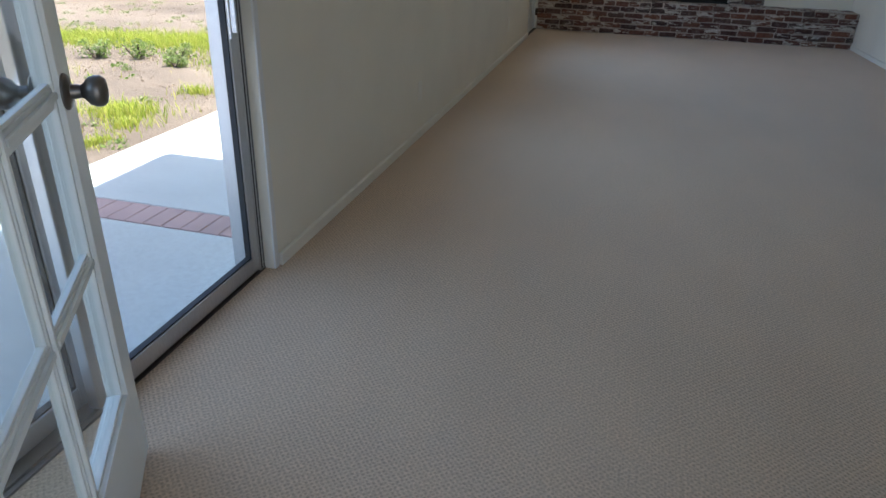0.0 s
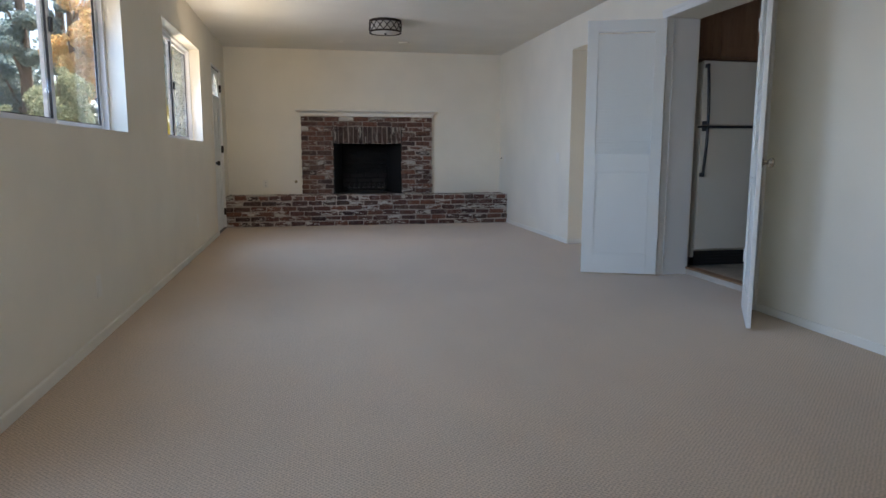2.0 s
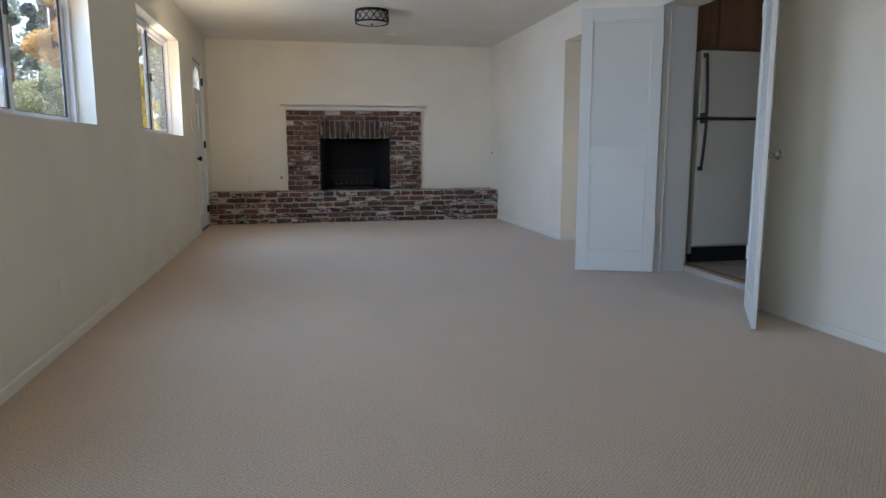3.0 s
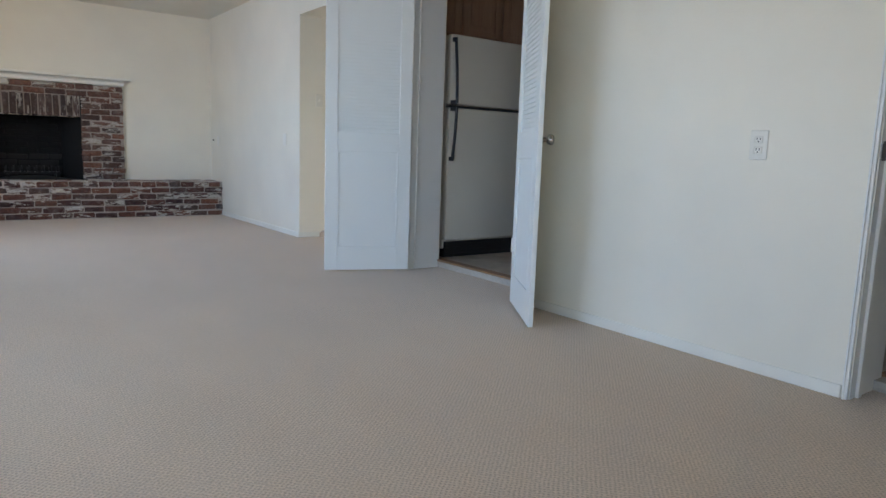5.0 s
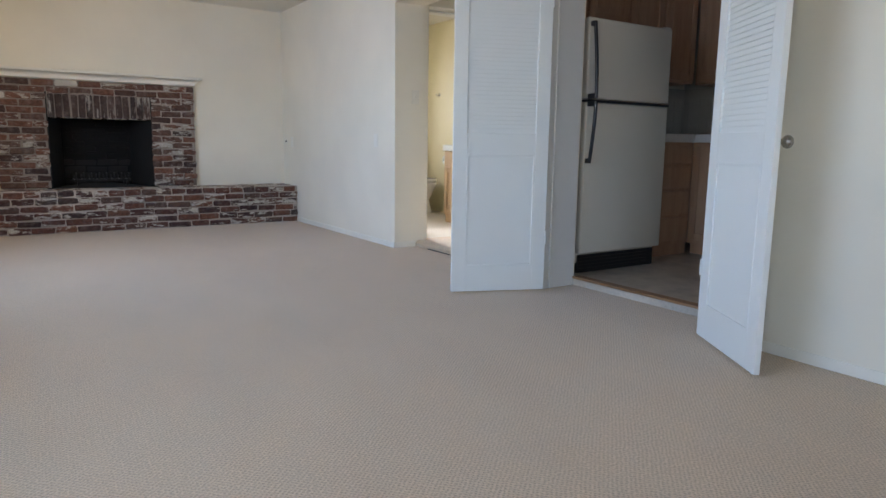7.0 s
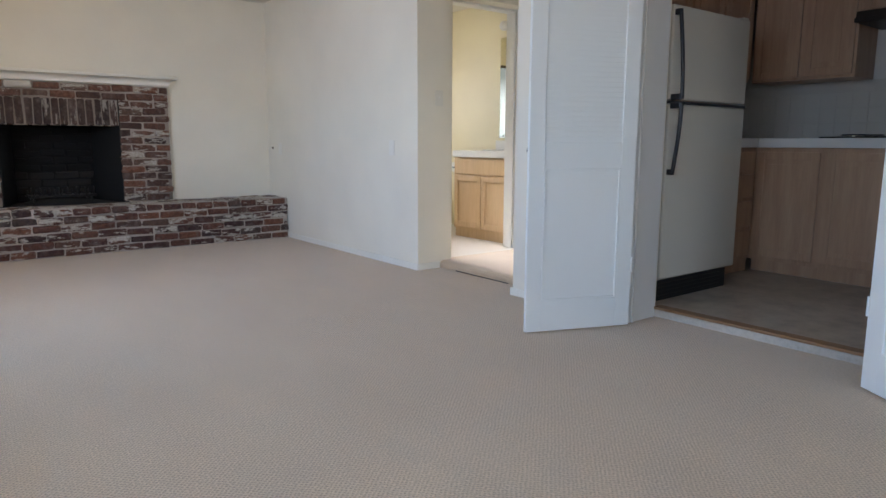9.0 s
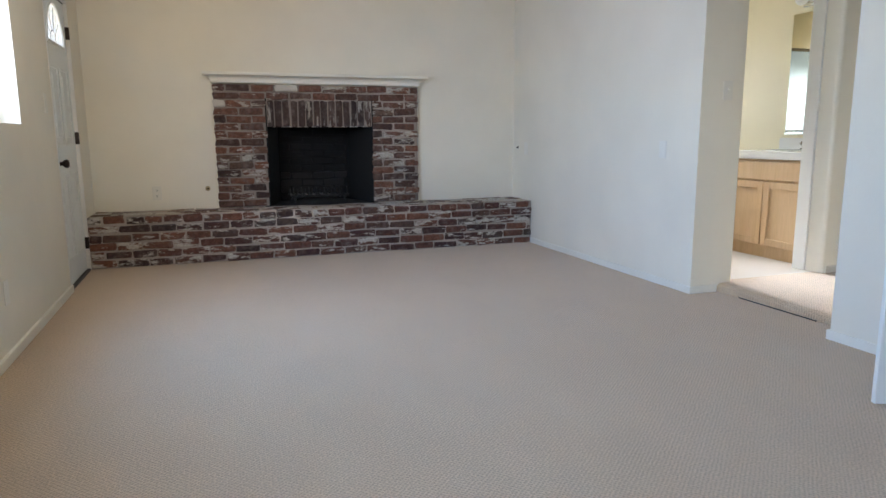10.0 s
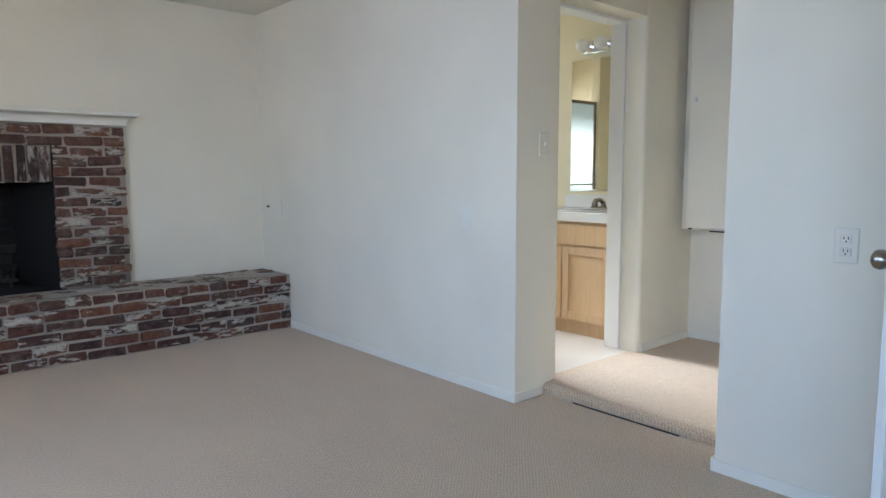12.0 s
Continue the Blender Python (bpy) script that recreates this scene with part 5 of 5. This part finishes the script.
for hook_label, hook_at in (("small chrome hook on the bathroom wall", pose(4.559, 9.52, 1.52)), ("small chrome hook near the shower", pose(XK + 0.021, 9.10, 1.487, 0, 0, 180))):
    hook = thing("robe_hook", hook_label, "hook", at=hook_at)
    part("rose", turned([(0.028, 0), (0.026, -0.008), (0.010, -0.012)], 16, 'x'), CHROME, hook, smooth=True)
    part("arm", tube([(-0.01, 0, 0), (-0.04, 0, -0.012), (-0.055, 0, 0.012)], 0.007, 8), CHROME, hook)

roll = thing("toilet_paper", "white paper roll on a holder on the vanity side", "paper roll", at=pose(4.06, 8.550, 0.735))
part("paper", turned([(0.018, -0.05), (0.052, -0.05), (0.054, -0.046), (0.054, 0.046), (0.052, 0.05), (0.018, 0.05)], 24, 'x'), FROSTED, roll, smooth=True)
part("spindle", tube([(-0.065, -0.052, 0), (-0.065, 0, 0), (0.065, 0, 0), (0.065, -0.052, 0)], 0.008, 8), CHROME, roll)

shower = thing("shower_screen", "frosted shower screen in a metal frame", "shower screen")
sy, sx0, sx1 = 9.19, 3.228, 3.933
part("frame", boxes((sx0, sx0 + 0.035, sy, sy + 0.03, UP, 1.875), (sx1 - 0.035, sx1, sy, sy + 0.03, UP, 1.875), (sx0 + 0.035, sx1 - 0.035, sy, sy + 0.03, 1.845, 1.875),
                    (sx0 + 0.035, sx1 - 0.035, sy, sy + 0.03, UP, UP + 0.05), r=0.003), NICKEL, shower)
panel = part("panel", boxes((sx0 + 0.035, sx1 - 0.035, sy + 0.011, sy + 0.018, UP + 0.05, 1.845)), SCREEN, shower, "frosted white panel")
panel.visible_shadow = False
part("towel_bar", tube([(sx0 + 0.05, sy, 1.065), (sx0 + 0.05, sy - 0.04, 1.065), (3.84, sy - 0.04, 1.065), (3.84, sy, 1.065)], 0.008, 8), NICKEL, shower)

bw = thing("window_3", "aluminium bathroom window with a clear light", "window", kind="structure")
part("window_frame", boxes((3.10, 3.13, 10.00, 10.04, 1.15, 1.95), (3.87, 3.90, 10.00, 10.04, 1.15, 1.95), (3.13, 3.87, 10.00, 10.04, 1.15, 1.18), (3.13, 3.87, 10.00, 10.04, 1.92, 1.95), r=0.002), ALUMINIUM, bw)
pn = part("pane", boxes((3.13, 3.87, 10.018, 10.022, 1.18, 1.92)), GLASS, bw)
pn.visible_shadow = False

# ---- garden ----
def leaf_cloud(name, centres, radii, count, size, mat, seed, parent=None, stretch=1.0, label=""):
    """Many small bent leaves scattered through uneven clumps."""
    rng = np.random.default_rng(seed)
    centres, radii = np.array(centres, float), np.array(radii, float)
    pick = rng.choice(len(centres), count, p=radii ** 2 / (radii ** 2).sum())
    d = rng.normal(size=(count, 3))
    d /= np.linalg.norm(d, axis=1)[:, None]
    r = radii[pick] * rng.uniform(0.35, 1.0, count) ** 0.6
    p = centres[pick] + d * r[:, None] * np.array([1, 1, stretch])
    a = rng.normal(size=(count, 3))
    a /= np.linalg.norm(a, axis=1)[:, None]
    b = np.cross(a, rng.normal(size=(count, 3)))
    b /= np.linalg.norm(b, axis=1)[:, None] + 1e-9
    s = size * rng.uniform(0.6, 1.4, count)[:, None]
    verts = np.stack([p - a * s, p - b * s * 0.5, p + a * s, p + b * s * 0.5], 1).reshape(-1, 3)
    faces = np.arange(count * 4).reshape(-1, 4)
    me = bpy.data.meshes.new(name)
    me.from_pydata(verts.tolist(), [], faces.tolist())
    me.materials.append(mat)
    ob = new(name, me)
    ob.parent = parent
    if label:
        ob["label"] = label
    return ob


def tree(name, at, high, wide, mat, seed, label, first=0.25, leaf=0.10, count=6000, cone=False, category="tree"):
    """A tapered trunk, limbs, and a crown of many leaves in uneven clumps."""
    rng = random.Random(seed)
    t = thing(name, label, category, at=pose(at[0], at[1], -0.14))
    trunk = [(0, 0, 0)]
    for i in range(1, 7):
        trunk.append((rng.uniform(-0.06, 0.06) * i * 0.5, rng.uniform(-0.06, 0.06) * i * 0.5, high * 0.92 * i / 6))
    r0 = 0.028 * high
    tr = part("trunk", tube(trunk, [r0 * (1 - 0.14 * i) for i in range(7)], 9), BARK, t, smooth=True)
    centres, radii = [], []
    for k in range(22):
        u = first + (1 - first) * (k + rng.random()) / 22
        a = rng.uniform(0, 2 * math.pi)
        spread = wide * ((1.06 - u) * 0.95 if cone else math.sin(math.pi * min(1, (u - first) / (1 - first) * 0.82 + 0.14)))
        reach = spread * rng.uniform(0.35, 0.85)
        c = Vector((reach * math.cos(a), reach * math.sin(a), high * u))
        base = Vector(trunk[min(6, int(u * 5.5))])
        if k % 2 == 0:
            part("limb", tube([base, base.lerp(c, 0.5) + Vector((0, 0, 0.1)), c], [r0 * 0.35, r0 * 0.22, r0 * 0.08], 6), BARK, tr)
        centres.append(c)
        radii.append(max(0.25, spread * rng.uniform(0.34, 0.6)))
    leaf_cloud("crown", centres, radii, count, leaf, mat, seed, t, 0.8)
    return t


def shrub(name, at, r, mat, seed, label, leaf=0.05, count=1600):
    rng = random.Random(seed)
    s = thing(name, label, "shrub", at=pose(at[0], at[1], -0.14))
    centres, radii = [], []
    for k in range(9):
        a = rng.uniform(0, 2 * math.pi)
        centres.append((r * 0.6 * math.cos(a), r * 0.6 * math.sin(a), r * rng.uniform(0.25, 0.9)))
        radii.append(r * rng.uniform(0.3, 0.5))
        part("stem", tube([(0, 0, 0), tuple(0.5 * q for q in centres[-1]), centres[-1]], [0.018, 0.012, 0.005], 5), BARK, s)
    leaf_cloud("foliage", centres, radii, count, leaf, mat, seed, s, 0.9)
    return s


def blades(name, patches, count, mat, seed, label, tall=0.10, bent=0.5):
    """Grass: thin bent blades, thick in the patches and ragged at their rims."""
    rng = np.random.default_rng(seed)
    patches = np.array(patches, float)
    pick = rng.choice(len(patches), count, p=patches[:, 2] * patches[:, 3] / (patches[:, 2] * patches[:, 3]).sum())
    off = rng.normal(size=(count, 2)) * rng.uniform(0.15, 0.75, (count, 1))
    x = patches[pick, 0] + off[:, 0] * patches[pick, 2]
    y = patches[pick, 1] + off[:, 1] * patches[pick, 3]
    hgt = tall * rng.uniform(0.4, 1.3, count) * patches[pick, 4]
    a = rng.uniform(0, 2 * np.pi, count)
    w = 0.002 + 0.003 * rng.random(count)
    lean = hgt * bent * rng.uniform(0.1, 1.2, count)
    ca, sa = np.cos(a), np.sin(a)
    z0 = np.full(count, -0.128)
    v = np.stack([np.stack([x - sa * w, y + ca * w, z0], 1), np.stack([x + sa * w, y - ca * w, z0], 1),
                  np.stack([x + ca * lean * 0.35 + sa * w * 0.7, y + sa * lean * 0.35 - ca * w * 0.7, z0 + hgt * 0.6], 1),
                  np.stack([x + ca * lean * 0.35 - sa * w * 0.7, y + sa * lean * 0.35 + ca * w * 0.7, z0 + hgt * 0.6], 1),
                  np.stack([x + ca * lean, y + sa * lean, z0 + hgt], 1)], 1).reshape(-1, 3)
    i = np.arange(count)[:, None] * 5
    quads = (i + np.array([[0, 1, 2, 3]])).tolist()
    tris = (i + np.array([[3, 2, 4]])).tolist()
    me = bpy.data.meshes.new(name)
    me.from_pydata(v.tolist(), [], quads + tris)
    me.materials.append(mat)
    return tagged(new(name, me), label, "grass", kind="stuff")


blades("grass", [(-3.5, 4.42, 0.34, 0.26, 0.95), (-3.25, 4.15, 0.14, 0.16, 0.7), (-3.38, 5.2, 0.16, 0.14, 0.8), (-3.15, 3.75, 0.12, 0.2, 0.6), (-5.4, 7.2, 1.5, 0.45, 0.9), (-4.6, 7.6, 1.0, 0.4, 0.9),
                 (-6.6, 6.9, 1.0, 0.4, 0.9), (-4.0, 8.8, 0.7, 0.7, 0.9), (-3.6, 6.6, 0.5, 0.5, 0.8), (-6.5, 4.6, 1.2, 0.8, 1.0), (-4.4, 3.0, 0.5, 0.5, 0.9)],
       42000, GRASS, 3, "bright green and straw-coloured grass tufts in the soil", 0.085, 0.8)
rng = np.random.default_rng(8)
spots = [(rng.uniform(-9, -2.95), rng.uniform(2.5, 13.0), -0.12) for _ in range(260)]
tagged(leaf_cloud("weeds", spots, rng.uniform(0.03, 0.13, 260), 9000, 0.018, WEEDS, 9, None, 0.35), "scattered low green weeds in bare soil", "weeds", kind="stuff")
spots = [(rng.uniform(-9, -2.9), rng.uniform(2.0, 13.0), -0.122) for _ in range(500)]
tagged(leaf_cloud("leaf_litter", spots, rng.uniform(0.05, 0.25, 500), 9000, 0.012, LITTER, 10, None, 0.04), "dry straw and bark litter on the soil", "litter", kind="stuff")
for k, (x, y, r) in enumerate(((-4.85, 6.35, 0.20), (-4.45, 6.5, 0.16), (-5.2, 6.2, 0.17), (-4.2, 6.1, 0.12))):
    shrub("low_plant", (x, y), r, WEEDS, 20 + k, "low leafy green plant in the soil", 0.016, 420)
for k, (x, y, r) in enumerate(((-9.6, 11.2, 1.0), (-8.6, 12.2, 0.9), (-10.8, 10.2, 1.1), (-7.8, 13.6, 0.8), (-12.0, 9.2, 1.2), (-13.0, 7.6, 1.2), (-14.0, 6.0, 1.1))):
    shrub("hedge_shrub", (x, y), r, SHRUB if k % 2 else WEEDS, 40 + k, "dense dark green garden shrub", 0.06, 2600)

tree("conifer", (-14.6, 40.0), 15.0, 2.3, CONIFER, 1, "tall blue-green conifer behind the garden", 0.06, 0.075, 26000, True)
tree("conifer", (-18.5, 42.0), 13.0, 2.4, CONIFER, 2, "tall blue-green conifer behind the garden", 0.06, 0.11, 12000, True)
tree("conifer", (-14.6, 46.0), 17.0, 2.2, CONIFER, 12, "tall blue-green conifer behind the garden", 0.06, 0.12, 10000, True)
tree("autumn_tree", (-11.9, 39.0), 11.5, 1.8, AUTUMN, 3, "tree in yellow and orange autumn leaf", 0.30, 0.065, 24000)
tree("autumn_tree", (-10.4, 44.0), 12.0, 2.2, AUTUMN, 13, "tree in yellow and orange autumn leaf", 0.40, 0.08, 16000)
tree("olive_tree", (-10.8, 33.0), 4.9, 1.9, SHRUB, 4, "grey-green bushy tree behind the garden", 0.06, 0.055, 26000)
tree("olive_tree", (-14.6, 37.0), 3.4, 1.6, SHRUB, 14, "grey-green bushy tree behind the garden", 0.06, 0.055, 14000)
tree("golden_tree", (-7.9, 37.0), 5.6, 1.0, GOLD, 5, "small tree in golden leaf", 0.12, 0.08, 7000)
tree("golden_tree", (-6.9, 33.0), 3.4, 1.1, GOLD, 15, "small tree in golden leaf", 0.10, 0.07, 6000)
tree("dark_tree", (-7.0, 45.0), 12.0, 2.8, CONIFER, 6, "dark evergreen tree in the distance", 0.10, 0.12, 10000)
for k, (x, y) in enumerate(((-21, 58), (-17, 62), (-13, 60), (-9.5, 58), (-26, 56))):
    tree("far_tree", (x, y), 13.0 + 2 * (k % 3), 3.6, (CONIFER, SHRUB)[k % 2], 60 + k, "tall olive-green tree beyond the garden", 0.06, 0.17, 8000)
tree("dark_tree", (-22.0, 44.0), 12.0, 3.4, SHRUB, 7, "large olive-green tree in the distance", 0.12, 0.15, 9000)

# brick band across the patio
band = tagged(new("patio_band"), "red brick band set across the concrete patio", "paving", kind="structure")
rng = random.Random(3)
bm = bmesh.new()
box(bm, -2.86, XO, 2.722, 2.938, -0.3, -0.108)
part("bedding", bm, PAVERRED, band)
paver_meshes = []
for k in range(4):
    bm = bmesh.new()
    box(bm, 0, 0.202, 0, 0.096, 0, 0.05)
    bmesh.ops.recalc_face_normals(bm, faces=bm.faces)
    bmesh.ops.bevel(bm, geom=bm.edges[:], offset=0.002, segments=1, affect='EDGES')
    for v in bm.verts:
        v.co += Vector([rng.uniform(-0.001, 0.001) for _ in range(3)])
    paver_meshes.append(mesh_of("paver", bm, PAVERRED))
x = -2.85
while x < XO - 0.1:
    o = new("brick", paver_meshes[rng.randrange(4)])
    o.parent = band
    o.location = (x + 0.098, 2.729, -0.151 + rng.uniform(-0.001, 0.001))
    o.rotation_euler = (0, 0, radians(90))
    x += 0.1005
edge = tagged(new("patio_edging"), "red brick edging along the concrete patio", "paving", kind="structure")
for k in range(40):
    o = new("brick", paver_meshes[k % 4])
    o.parent = edge
    o.location = (-2.866, -1.5 + k * 0.108, -0.150)
    o.rotation_euler = (0, 0, radians(180))
